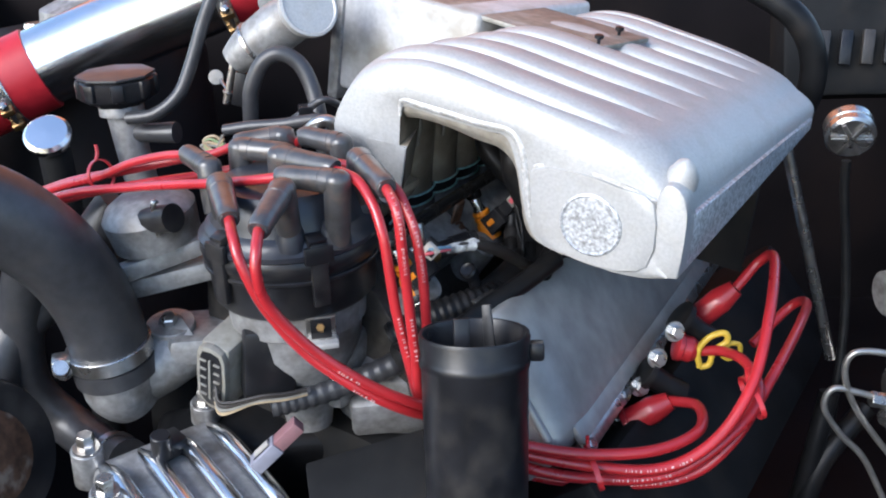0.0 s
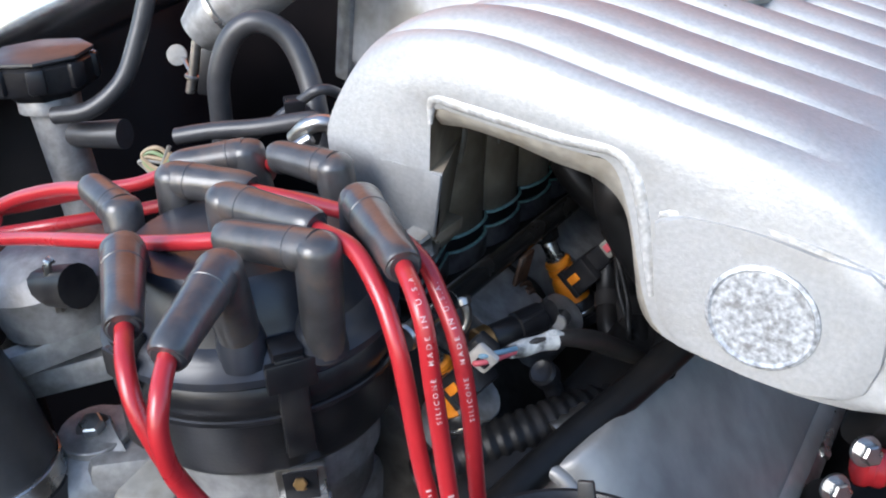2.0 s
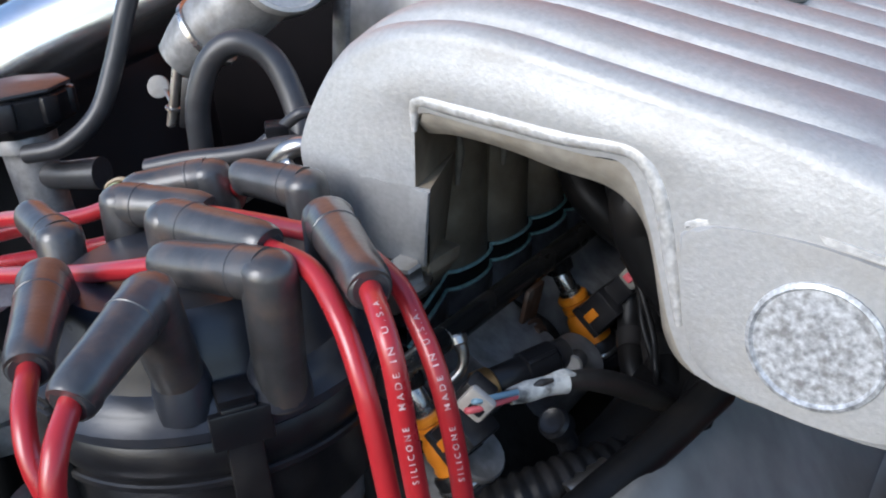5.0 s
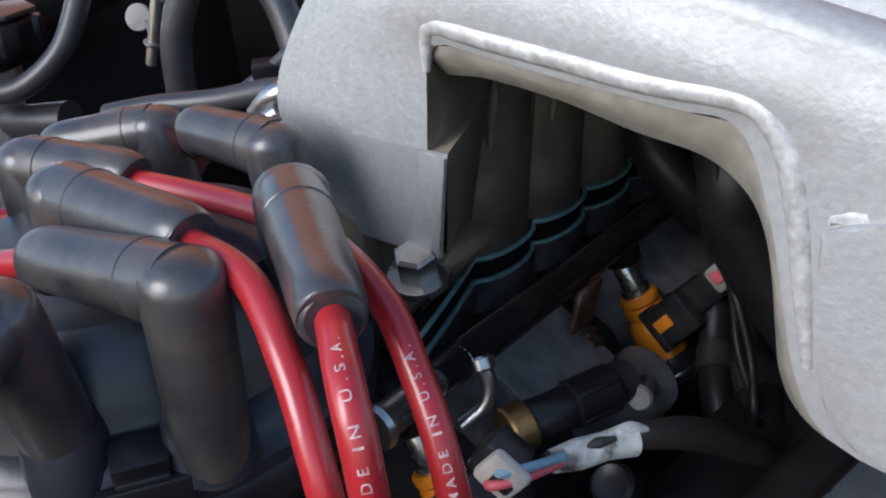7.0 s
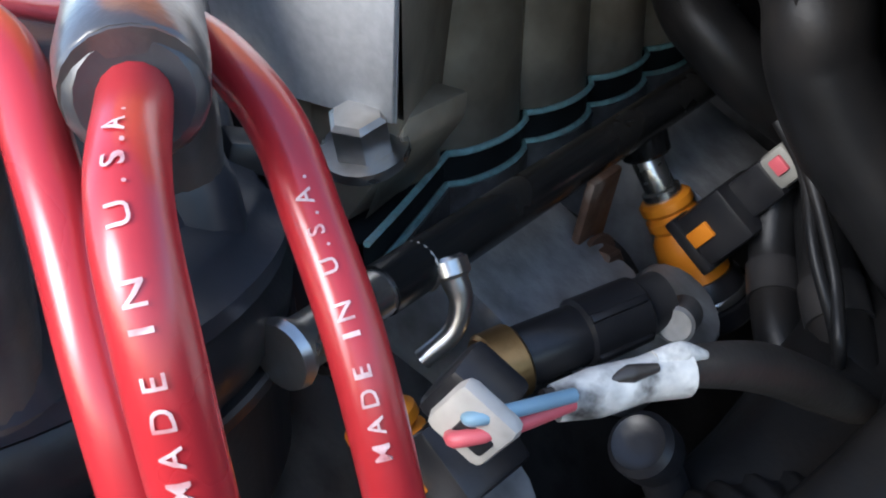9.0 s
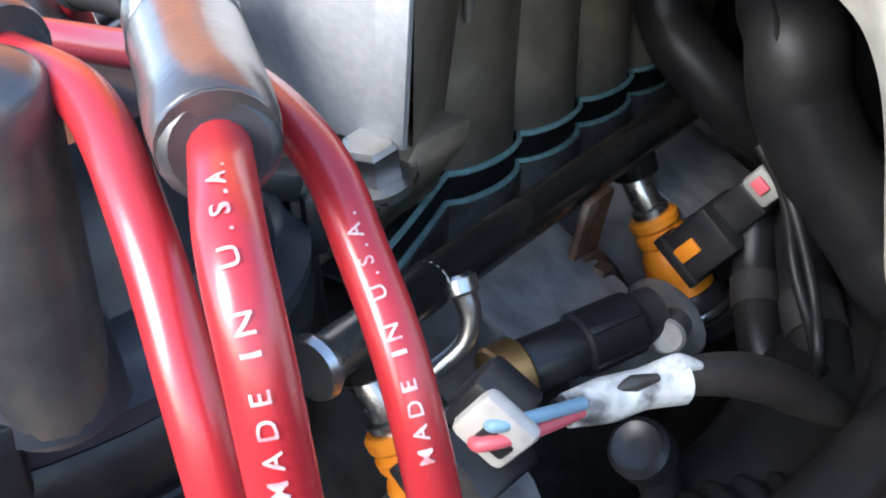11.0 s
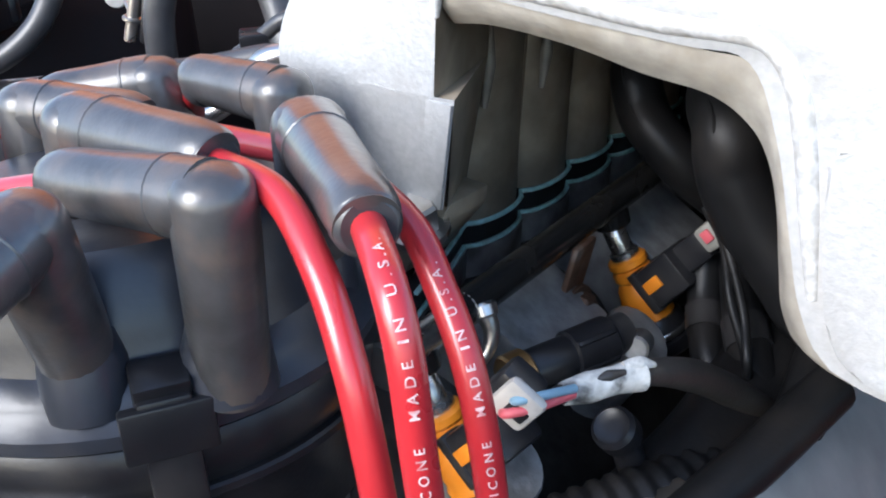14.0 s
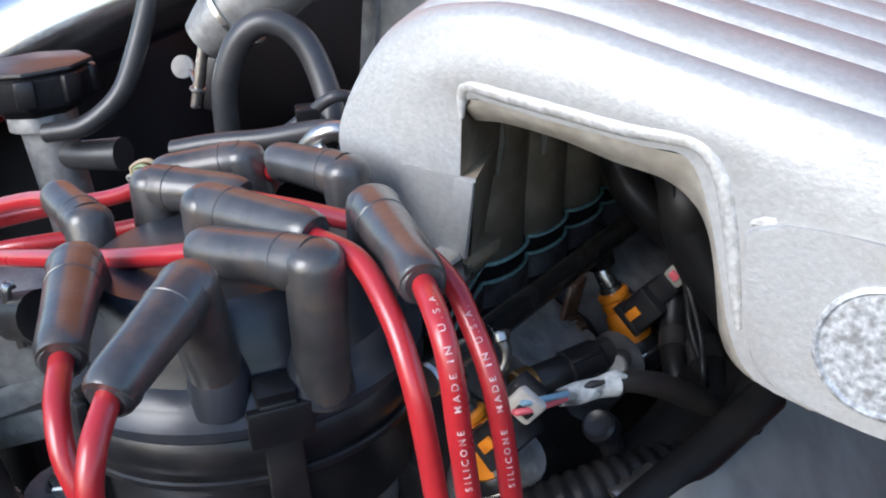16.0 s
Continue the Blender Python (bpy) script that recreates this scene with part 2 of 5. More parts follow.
def hexbolt(p, q, r, washer=True, bm=None):
    bm = bm or bmesh.new()
    h = (Vector(q) - Vector(p)).length
    m = axis(p, q)
    if washer:
        lathe([(r * 1.45, 0), (r * 1.5, h * 0.08), (r * 1.45, h * 0.22), (r * 0.5, h * 0.22)], m, 20, bm)
    lathe([(r, h * 0.2), (r, h * 0.9), (r * 0.82, h)], m, 6, bm)
    return bm


def loop2d(pts, n=6):
    return [(v.x, v.z) for v in smooth_path([(x, 0, z) for x, z in pts], n)]


# ======== setting ========
def sheet(name, size, m, mat, label):
    return solid(name, box(size, m, 0), mat, label, "structure", kind="structure")


sheet("ground", (400, 400, 0.1), at(0, 0, -0.05), GROUND, "dark asphalt ground under the car")
sheet("floor", (1.3, 1.5, 0.02), at(0, 0.55, 0.50), PAINTB, "dark dirty floor of the engine bay")
sheet("wall_left", (0.02, 1.5, 0.55), at(-0.66, 0.55, 0.72), PAINTB, "dark painted inner fender wall")
sheet("wall_right", (0.02, 1.5, 0.60), at(0.66, 0.55, 0.74), PAINTB, "dark painted inner fender wall")
sheet("wall_firewall", (1.34, 0.02, 0.66), at(0, 1.30, 0.80), PAINTB, "dark painted firewall behind the engine")
sheet("wall_front", (1.34, 0.02, 0.35), at(0, -0.19, 0.66), PAINTB, "dark radiator support in front of the engine")

# ======== upper intake ========
upper = thing("upper_intake_manifold", "dull silver cast aluminium upper intake manifold with ribbed top", "intake manifold", (0, 0, -0.05))
OUT = loop2d([(-0.125, -0.0865), (-0.127, -0.064), (-0.126, -0.044), (-0.1195, -0.027), (-0.109, -0.013), (-0.093, -0.003), (-0.073, 0.002), (-0.05, 0.002), (-0.02, -0.002), (0.02, -0.008), (0.05, -0.015), (0.072, -0.023), (0.088, -0.036), (0.096, -0.050), (0.097, -0.068), (0.097, -0.086)], 6)
B0, B1 = -0.0985, 0.205


def sag(b):
    """The top falls a little towards the rear."""
    return -0.10 * max(0.0, b - B0)


def rib(a, b):
    """The height of the cast ribs over the top: round backs with sharp valleys between them."""
    u = (b + 0.086) / 0.0425
    if u < -0.35 or b > 0.195:
        return 0.0
    win = max(0.0, min(1.0, (a + 0.112) / 0.03)) * max(0.0, min(1.0, (0.060 - a) / 0.05)) ** 0.8
    if u < 0:
        return -0.0062 * win * max(0.0, 1 + u / 0.35) ** 2.2
    f = u - math.floor(u)
    return 0.0062 * win * (math.sin(math.pi * f ** 0.55) ** 0.75 - 1.0)


def casting():
    bm = bmesh.new()
    n = len(OUT)
    nrm = []
    for i in range(n):
        x0, z0 = OUT[max(i - 1, 0)]
        x1, z1 = OUT[min(i + 1, n - 1)]
        d = math.hypot(x1 - x0, z1 - z0)
        nrm.append((-(z1 - z0) / d, (x1 - x0) / d))
    bs = [B0 + 0.034 * (i / 30) ** 1.6 for i in range(31)] + list(np.arange(B0 + 0.035, B1, 0.0010)) + [B1]
    rho = 0.026
    rows = []
    for b in bs:
        s = min(1.0, (b - B0) / rho)
        inset = rho * 0.5 * (1 - math.sqrt(max(0.0, 1 - (1 - s) ** 2)))
        row = []
        for (x, z), (nx, nz) in zip(OUT, nrm):
            side = max(0.25, min(1.0, (nz + 0.2)))
            h = rib(x, b) - inset * side
            row.append(bm.verts.new((x + nx * h, b, z + nz * h + sag(b) * max(0.0, min(1.0, (z + 0.09) / 0.06)))))
        rows.append(row)
    for r0, r1 in zip(rows, rows[1:]):
        for i in range(n - 1):
            bm.faces.new((r0[i], r0[i + 1], r1[i + 1], r1[i]))
    # front face with its arched opening
    arch = [(-0.0775, -0.0862), (-0.0712, -0.0553), (-0.0768, -0.0565), (-0.0770, -0.0360), (-0.0755, -0.0320)] + loop2d([(-0.0720, -0.0312), (-0.0450, -0.0327), (-0.0210, -0.0333), (-0.0080, -0.0340), (-0.0005, -0.0470), (0.0050, -0.0640), (0.0100, -0.0790), (0.0180, -0.0895), (0.035, -0.0925), (0.0585, -0.0940), (0.080, -0.0920), (0.0945, -0.0875)], 5)
    front = rows[0]
    m = len(arch)
    ring = [bm.verts.new((x, B0 - 0.0005, z)) for x, z in arch]
    steps = 6
    keys = [(0, 0), (8, 1), (10, 2), (18, 3), (26, 5), (42, 10), (50, 17), (56, 20), (60, 23), (66, 27), (72, 32), (78, 37), (84, 46), (n - 1, m - 1)]
    idx = [int(round(float(np.interp(i, [k[0] for k in keys], [k[1] for k in keys])))) for i in range(n)]
    # each outline vertex is joined to the opening by a ladder of faces
    prev = front
    for q in range(1, steps + 1):
        t = q / steps
        if q == steps:
            cur = [ring[j] for j in idx]
        else:
            cur = []
            for i in range(n):
                p, w = front[i].co, ring[idx[i]].co
                cur.append(bm.verts.new((p.x + (w.x - p.x) * t, p.y + (w.y - p.y) * t - 0.004 * math.sin(math.pi * t) * 0.6, p.z + (w.z - p.z) * t)))
        for i in range(n - 1):
            f = []
            for v in (prev[i], cur[i], cur[i + 1], prev[i + 1]):
                if v not in f:
                    f.append(v)
            if len(f) > 2:
                try:
                    bm.faces.new(f)
                except ValueError:
                    pass
        prev = cur
    # the foot on the passenger side leans back as it goes down
    for v in bm.verts:
        if v.co.x < -0.055 and v.co.z < -0.0560:
            v.co.y += 0.22 * (-0.0560 - v.co.z)
    return bm, arch


cast_bm, ARCH = casting()
part("casting", cast_bm, CAST, upper)


def ribbon(line, b0, b1, steps=1):
    bm = bmesh.new()
    rows = [[bm.verts.new((x, b0 + (b1 - b0) * i / steps, z)) for x, z in line] for i in range(steps + 1)]
    for r0, r1 in zip(rows, rows[1:]):
        for i in range(len(line) - 1):
            bm.faces.new((r0[i], r0[i + 1], r1[i + 1], r1[i]))
    return bm


INNER = loop2d([(-0.0768, -0.0405), (-0.0660, -0.0392), (-0.0480, -0.0400), (-0.0310, -0.0425), (-0.0165, -0.0438), (-0.0080, -0.0480), (-0.0033, -0.0540), (0.0000, -0.0630), (0.0026, -0.0745), (0.0055, -0.0850), (0.0118, -0.0918), (0.030, -0.0965)], 6)
EDGE = loop2d([(-0.0768, -0.0322), (-0.0660, -0.0313), (-0.0480, -0.0324), (-0.0310, -0.0330), (-0.0165, -0.0335), (-0.0070, -0.0342), (-0.0022, -0.0420), (0.0020, -0.0545), (0.0050, -0.0640), (0.0095, -0.0780), (0.0170, -0.0888), (0.035, -0.0924)], 6)


def chamfer():
    """The splayed inner edge of the arch."""
    bm = bmesh.new()
    rows = []
    for k in range(5):
        t = k / 4
        rows.append([bm.verts.new((x0 + (x1 - x0) * t, B0 + 0.0002 + 0.0065 * (1 - math.cos(0.5 * math.pi * t)), z0 + (z1 - z0) * t)) for (x0, z0), (x1, z1) in zip(EDGE, INNER)])
    for r0, r1 in zip(rows, rows[1:]):
        for i in range(len(EDGE) - 1):
            bm.faces.new((r0[i], r0[i + 1], r1[i + 1], r1[i]))
    return bm


part("arch_chamfer", chamfer(), LINING, upper, "stained splayed edge of the arch")
# Black colour stands in for the shade deep inside the arch.
part("arch_tunnel", ribbon([(x + 0.0006, z + 0.0012) for x, z in INNER], B0 + 0.0064, 0.165, 4), BLACK, upper, "inside of the arch, its shade put into black colour")


def jamb():
    """The brown inner side of the leaning foot and of the step above it."""
    bm = bmesh.new()
    line = [(-0.0915, -0.0850, -0.1118), (-0.0775, -0.0905, -0.0862), (-0.0712, -0.0990, -0.0553), (-0.0768, -0.0990, -0.0565), (-0.0770, -0.0990, -0.0360), (-0.0745, -0.0990, -0.0318)]
    back = [(-0.0955, -0.0640, -0.1118), (-0.0905, -0.0640, -0.0985), (-0.0850, -0.0640, -0.0553), (-0.0850, -0.0640, -0.0500), (-0.0850, -0.0640, -0.0440), (-0.0800, -0.0640, -0.0380)]
    r0, r1 = ([bm.verts.new(p) for p in q] for q in (line, back))
    for i in range(len(line) - 1):
        bm.faces.new((r0[i], r0[i + 1], r1[i + 1], r1[i]))
    return bm


part("arch_jamb", jamb(), DIRTY, upper, "oil-stained jamb of the arch", smooth=False)
RIM = loop2d([(-0.0772, -0.0380), (-0.0768, -0.0300), (-0.0735, -0.0272), (-0.0620, -0.0278), (-0.0440, -0.0285), (-0.0260, -0.0292), (-0.0095, -0.0285), (-0.0030, -0.0305), (0.0018, -0.0370), (0.0052, -0.0475), (0.0088, -0.0630), (0.0118, -0.0760)], 8)
part("arch_rim", tube(None, [0.0008, 0.0022, 0.0027, 0.0027, 0.0027, 0.0027, 0.0027, 0.0026, 0.0022, 0.0012], 12, path=[Vector((x, B0 - 0.0002, z)) for x, z in RIM]), CASTW, upper, "raised worn bead round the arch")
part("front_panel", prism(loop2d([(0.0098, -0.0480), (0.0190, -0.0436), (0.0400, -0.0420), (0.0600, -0.0440), (0.0810, -0.0480), (0.0825, -0.0840), (0.0560, -0.0915), (0.0300, -0.0890), (0.0190, -0.0850), (0.0138, -0.0720), (0.0098, -0.0480)], 3)[:-1], B0 - 0.0036, B0 + 0.002, UNIT, 0.0010), CAST, upper)


part("worn_band", prism(loop2d([(0.0105, -0.0450), (0.0190, -0.0412), (0.0400, -0.0396), (0.0600, -0.0415), (0.0800, -0.0452), (0.0805, -0.0472), (0.0600, -0.0434), (0.0400, -0.0414), (0.0190, -0.0430), (0.0105, -0.0470)], 2), B0 - 0.0022, B0 + 0.002, UNIT, 0.0006), CASTW, upper, "bright worn edge above the panel")


def leaning(outline, depth):
    """A plate on the leaning foot, from an outline in (a, c)."""
    bm = prism(outline, -depth, 0.0, UNIT, 0.0004)
    for v in bm.verts:
        v.co.y += B0 + 0.22 * (-0.0560 - v.co.z)
    return bm


part("foot", leaning([(-0.0715, -0.0565), (-0.0905, -0.0555), (-0.1010, -0.0570), (-0.1060, -0.0862), (-0.0778, -0.0862)], 0.0014), CAST, upper, "bare machined foot of the casting")
part("flange", prism([(-0.112, -0.0868), (-0.0785, -0.0868), (-0.0790, -0.0920), (-0.0930, -0.1115), (-0.110, -0.1115)], -0.0890, -0.0700, UNIT, 0.001), DIRTY, upper, "stained lower flange")
# plenum with its lid
part("plenum", box((0.135, 0.15, 0.085), at(-0.1680, 0.1350, -0.0600, -4, 0, -9), 0.005, segs=3), CASTP, upper)
part("lid_plate", box((0.200, 0.080, 0.0036), at(-0.1160, 0.0990, -0.0180, -4, 2.0, -9), 0.0010), PLATE, upper, "bare stained top plate")
part("throttle_flange", box((0.012, 0.095, 0.092), at(-0.2400, 0.1150, -0.0640, -4, 0, -9), 0.003), GREYM, upper)
for a, b in ((-0.0260, 0.0640), (-0.0280, 0.1060)):
    sc = part("screw", lathe([(0.0012, 0), (0.0012, 0.006), (0.0032, 0.0075), (0.0032, 0.0095), (0.002, 0.0100)], at(a, b, -0.0215 - 0.07 * (b - 0.064)), 14), PLASTIC, upper, "black screw")
part("round_boss", lathe([(0.0178, 0.0), (0.0178, 0.0014), (0.0166, 0.0020), (0.0158, 0.0010), (0.001, 0.0010)], at(0.0485, B0 - 0.0030, -0.0690, 90, 0, 0), 40), CASTD, upper, "rough round casting boss")
part("corner_post", prism(loop2d([(0.088, -0.0885), (0.085, -0.07), (0.0815, -0.046), (0.086, -0.036), (0.095, -0.040), (0.099, -0.055), (0.0995, -0.086)], 3), B0 - 0.002, B0 + 0.012, UNIT, 0.0012), CAST, upper)
part("corner_nub", lathe([(0.009, 0), (0.0085, 0.006), (0.005, 0.013), (0.001, 0.016)], at(0.0875, -0.084, -0.040, 15, 10, 0), 16), CAST, upper)
SIDE = Matrix(((0, 1, 0, 0), (1, 0, 0, 0), (0, 0, 1, 0), (0, 0, 0, 1)))
part("end_face", prism([(-0.088, -0.0530), (0.0, -0.0600), (0.10, -0.0680), (0.195, -0.0760), (0.195, -0.0850), (-0.088, -0.0865)], 0.0955, 0.0992, SIDE, 0.0008), CASTD, upper, "rough cast end face")

# Added black sheet: stops light that enters from the open rear.
part("arch_light_stop", prism([(-0.100, -0.040), (0.030, -0.042), (0.070, -0.055), (0.090, -0.066), (0.090, -0.170), (-0.100, -0.170)], 0.103, 0.107), BLACK, upper, "added dark sheet that keeps light out of the arch")

# runners seen through the arch
for i in range(6):
    b = -0.0656 + 0.0312 * i
    part("runner", tube([(-0.1045, b, -0.034), (-0.1050, b, -0.07), (-0.1045, b, -0.1120)], [0.0100, 0.0100, 0.0105], 24, flat=1.56), DIRTY, upper, "brown-stained runner")
for b, c0, c1 in ((-0.0465, -0.052, -0.076), (-0.0145, -0.056, -0.078)):
    part("paint_drip", tube([(-0.0952, b, c0), (-0.0948, b - 0.0008, 0.5 * (c0 + c1)), (-0.0950, b - 0.0016, c1)], [0.0004, 0.0019, 0.0008], 10), LINING, upper, "pale dried drip on the runner")
part("runner_wall", box((0.012, 0.19, 0.086), at(-0.1065, 0.0, -0.0765), 0.002), DIRTY, upper, "brown-stained wall between the runners")

# ======== gasket and lower intake ========
def scallop(off=0.0):
    line = [(-0.086 + off, -0.092), (-0.090 + off, -0.078), (-0.095 + off, -0.062)]
    for i in range(5):
        c = -0.050 + 0.0312 * i
        for k in range(9):
            w = k / 9
            line.append((-0.0990 + off + 0.0046 * math.sin(math.pi * w) ** 0.6, c + 0.0312 * w))
    return line


def rise_at(b):
    """The joint rises a touch towards the rear."""
    return 0.002 * max(0.0, b + 0.05)


def band(line, z0, z1, depth=0.03):
    bm = bmesh.new()
    rows = [[bm.verts.new((a, b, z + rise_at(b))) for a, b in line] for z in (z0, z1)] + [[bm.verts.new((a - depth, b, z + rise_at(b))) for a, b in line] for z in (z1, z0)]
    for q in range(4):
        r0, r1 = rows[q], rows[(q + 1) % 4]
        for i in range(len(line) - 1):
            bm.faces.new((r0[i], r0[i + 1], r1[i + 1], r1[i]))
    return bm


gasket = thing("intake_gasket", "black intake gasket with teal sealing beads", "gasket", (-0.1, 0.0, -0.113))
part("gasket_body", band(scallop(), -0.1190, -0.1125), GASKET, gasket)
for z in (-0.1120, -0.1195):
    pth = [Vector((a + 0.0003, b, z + rise_at(b))) for a, b in scallop(0.0006)]
    part("bead", tube(None, 0.0008, 6, path=pth), TEAL, gasket, "teal sealing bead")

lower = thing("lower_intake_manifold", "dull grey aluminium lower intake manifold, oily", "intake manifold", (-0.1, 0.0, -0.2))
part("port_wall", band(scallop(0.002), -0.150, -0.1200, 0.05), GREYM, lower)
part("body", prism([(-0.20, -0.16), (-0.09, -0.128), (-0.066, -0.135), (-0.04, -0.165), (-0.03, -0.20), (-0.20, -0.21)], -0.135, 0.20, UNIT, 0.003), DIMMETAL, lower)
for b in (-0.076, -0.006, 0.066):
    part("port_block", box((0.030, 0.036, 0.030), at(-0.0655, b, -0.1255, 0, 28, 0), 0.002), GREYM, lower)
for b in (-0.118, -0.050, 0.025):
    part("injector_boss", rod((-0.055, b, -0.150), (-0.040, b, -0.128), 0.012, 0.010), GREYM, lower)
part("front_web", box((0.09, 0.05, 0.05), at(-0.115, -0.135, -0.185, 0, 0, 0), 0.006), GREYM, lower)
part("manifold_bolt", hexbolt((-0.0840, -0.0930, -0.0935), (-0.0832, -0.0960, -0.0845), 0.0054), STEEL, upper, "bright hex bolt")

# ======== fuel rail ========
rail = thing("fuel_rail", "black painted steel fuel rail with flared bare end", "fuel rail", (-0.06, 0.0, -0.1))
part("rail_tube", tube([(-0.060, -0.118, -0.100), (-0.060, -0.02, -0.099), (-0.060, 0.14, -0.097)], 0.0042, 18), RAILM, rail)
part("flared_end", lathe([(0.0050, 0), (0.0054, 0.0015), (0.0040, 0.004), (0.0037, 0.028), (0.0044, 0.030)], axis((-0.060, -0.1385, -0.1005), (-0.060, -0.10, -0.100)), 20), STEEL, rail, "bare steel flared end")
part("elbow_neck", tube([(-0.0560, -0.1060, -0.1000), (-0.0535, -0.1062, -0.1045), (-0.0535, -0.1080, -0.1095), (-0.0565, -0.1120, -0.1140)], [0.0024, 0.0019, 0.0017, 0.0017], 16), STEEL, rail, "polished bent neck")
part("neck_collar", rod((-0.0570, -0.1055, -0.0985), (-0.0552, -0.1060, -0.1015), 0.0031, seg=20), STEEL, rail)
br = part("bracket", box((0.002, 0.011, 0.024), at(-0.0565, -0.060, -0.112, 0, 10, 0), 0.0008), RUST, rail, "rusty steel bracket")
part("bracket_bolt", hexbolt((-0.0550, -0.060, -0.118), (-0.0500, -0.061, -0.118), 0.0034), RUST, rail, "rusty bolt")
for b in (-0.0323, -0.1260):
    part("rail_cup", rod((-0.0625, b, -0.1005), (-0.0592, b + 0.0003, -0.1078), 0.0058, 0.0052), RAILM, rail)


def injector(b, label, full=True):
    t = thing("fuel_injector", label, "fuel injector", (-0.045, b, -0.12), group="fuel injectors")
    p = Vector((-0.0597, b, -0.1075))
    q = Vector((-0.0400, b + 0.005, -0.1425))
    d = (q - p).normalized()
    ax = axis(p, q) @ Matrix.Diagonal((0.97, 0.97, 0.98, 1))
    part("tip", lathe([(0.0030, 0), (0.0035, 0.0010), (0.0035, 0.0078), (0.0044, 0.0083), (0.0044, 0.0105)], ax, 18), STEEL, t, "bright metal inlet tip")
    part("body", lathe([(0.0052, 0.0100), (0.0060, 0.0108), (0.0060, 0.0125), (0.0050, 0.0135), (0.0060, 0.0145), (0.0060, 0.0165), (0.0052, 0.0175), (0.0066, 0.020), (0.0072, 0.024), (0.0066, 0.0275), (0.0072, 0.029), (0.0072, 0.0305)], ax, 22), ORANGE, t, "orange plastic body")
    part("collar", lathe([(0.0080, 0.030), (0.0088, 0.0315), (0.0088, 0.037), (0.0094, 0.0375), (0.0094, 0.041), (0.0085, 0.042)], ax, 22), PLASTIC, t, "dark rubber collar")
    part("ring", lathe([(0.0091, 0.0345), (0.0093, 0.0350), (0.0093, 0.0358), (0.0091, 0.0363)], ax, 22), STEEL, t)
    m = Matrix.Translation(p + d * 0.023) @ Matrix((Vector((0.60, -0.10, 0.79)).normalized(), Vector((0.1, 1, 0.05)).normalized(), Vector((0.60, -0.10, 0.79)).normalized().cross(Vector((0.1, 1, 0.05)).normalized()))).transposed().to_4x4()
    plug = part("plug", box((0.016, 0.013, 0.012), m @ at(0.0135, -0.001, 0.0), 0.0012), PLASTIC, t, "black connector plug")
    part("plug_lip", box((0.003, 0.0142, 0.0132), m @ at(0.0070, -0.001, 0.0), 0.0006), PLASTIC, plug)
    part("window", box((0.0060, 0.0012, 0.0035), m @ at(0.0115, -0.0077, 0.0005), 0.0003), ORANGE, plug)
    if not full:
        return t
    part("plug_tail", box((0.011, 0.010, 0.0085), m @ at(0.0250, 0.001, 0.001), 0.001), PLASTIC, plug)
    part("latch", box((0.0070, 0.0080, 0.0075), m @ at(0.0330, 0.000, 0.0015), 0.0014), GREYP, plug, "pale connector latch")
    part("lock_tab", box((0.0030, 0.0012, 0.0034), m @ at(0.0335, -0.0042, 0.0020), 0.0004), PINKW, plug, "faded red lock tab")
    return t


injector(-0.0323, "orange and black fuel injector seated under the fuel rail")
injector(-0.1260, "orange and black fuel injector beside the red leads", False)

# ======== loom inside the arch ========
loom = thing("injector_harness", "black wrapped wire loom with white tape and pale square plug", "wire loom", (-0.01, -0.12, -0.1))
LO = [(-0.0262, -0.1385, -0.0915), (-0.0235, -0.1310, -0.0935), (-0.0180, -0.1225, -0.0932), (-0.0135, -0.1125, -0.0940), (-0.010, -0.095, -0.1025), (-0.006, -0.078, -0.1140), (0.000, -0.058, -0.1290)]
part("sleeve", tube(LO[1:], [0.0019, 0.0023, 0.0027, 0.0037, 0.0038, 0.0030], 18), SLEEVE, loom)
tape = part("tape", tube([(-0.0228, -0.1300, -0.0935), (-0.0198, -0.1255, -0.0932), (-0.0168, -0.1200, -0.0932), (-0.0140, -0.1145, -0.0936)], [0.0023, 0.0031, 0.0028, 0.0035], 20), TAPE, loom, "dirty white tape")
part("torn_patch", tube([(-0.0182, -0.1252, -0.0910), (-0.0168, -0.1228, -0.0906), (-0.0150, -0.1195, -0.0908)], [0.0005, 0.0012, 0.0006], 10), SLEEVE, tape, "dark torn gap in the tape")
part("tape_flap", tube([(-0.0160, -0.1180, -0.0912), (-0.0140, -0.1150, -0.0908), (-0.0120, -0.1120, -0.0918)], [0.0014, 0.0016, 0.0006], 10), TAPE, tape, "loose curl of tape")
qm = at(-0.0262, -0.1415, -0.0908, 8, 34, 12)
part("plug_housing", box((0.0085, 0.007, 0.010), qm @ at(-0.0015, 0.0052, -0.0030), 0.0012), PLASTIC, loom, "black plug housing")
part("square_plug", box((0.0086, 0.0028, 0.0100), qm, 0.0014), PALEP, loom, "pale grey square plug")
part("plug_hole", box((0.0046, 0.0012, 0.0036), qm @ at(0.0008, -0.0012, -0.0004), 0.0006), PLASTIC, loom)
part("red_wire", tube([(-0.0283, -0.1428, -0.0930), (-0.0264, -0.1440, -0.0916), (-0.0228, -0.1400, -0.0908), (-0.0206, -0.1300, -0.0925)], 0.0010, 10), PINKW, loom, "red wire")
part("blue_wire", tube([(-0.0268, -0.1422, -0.0898), (-0.0250, -0.1432, -0.0886), (-0.0226, -0.1395, -0.0886), (-0.0204, -0.1300, -0.0912)], 0.0009, 10), BLUEW, loom, "blue wire")
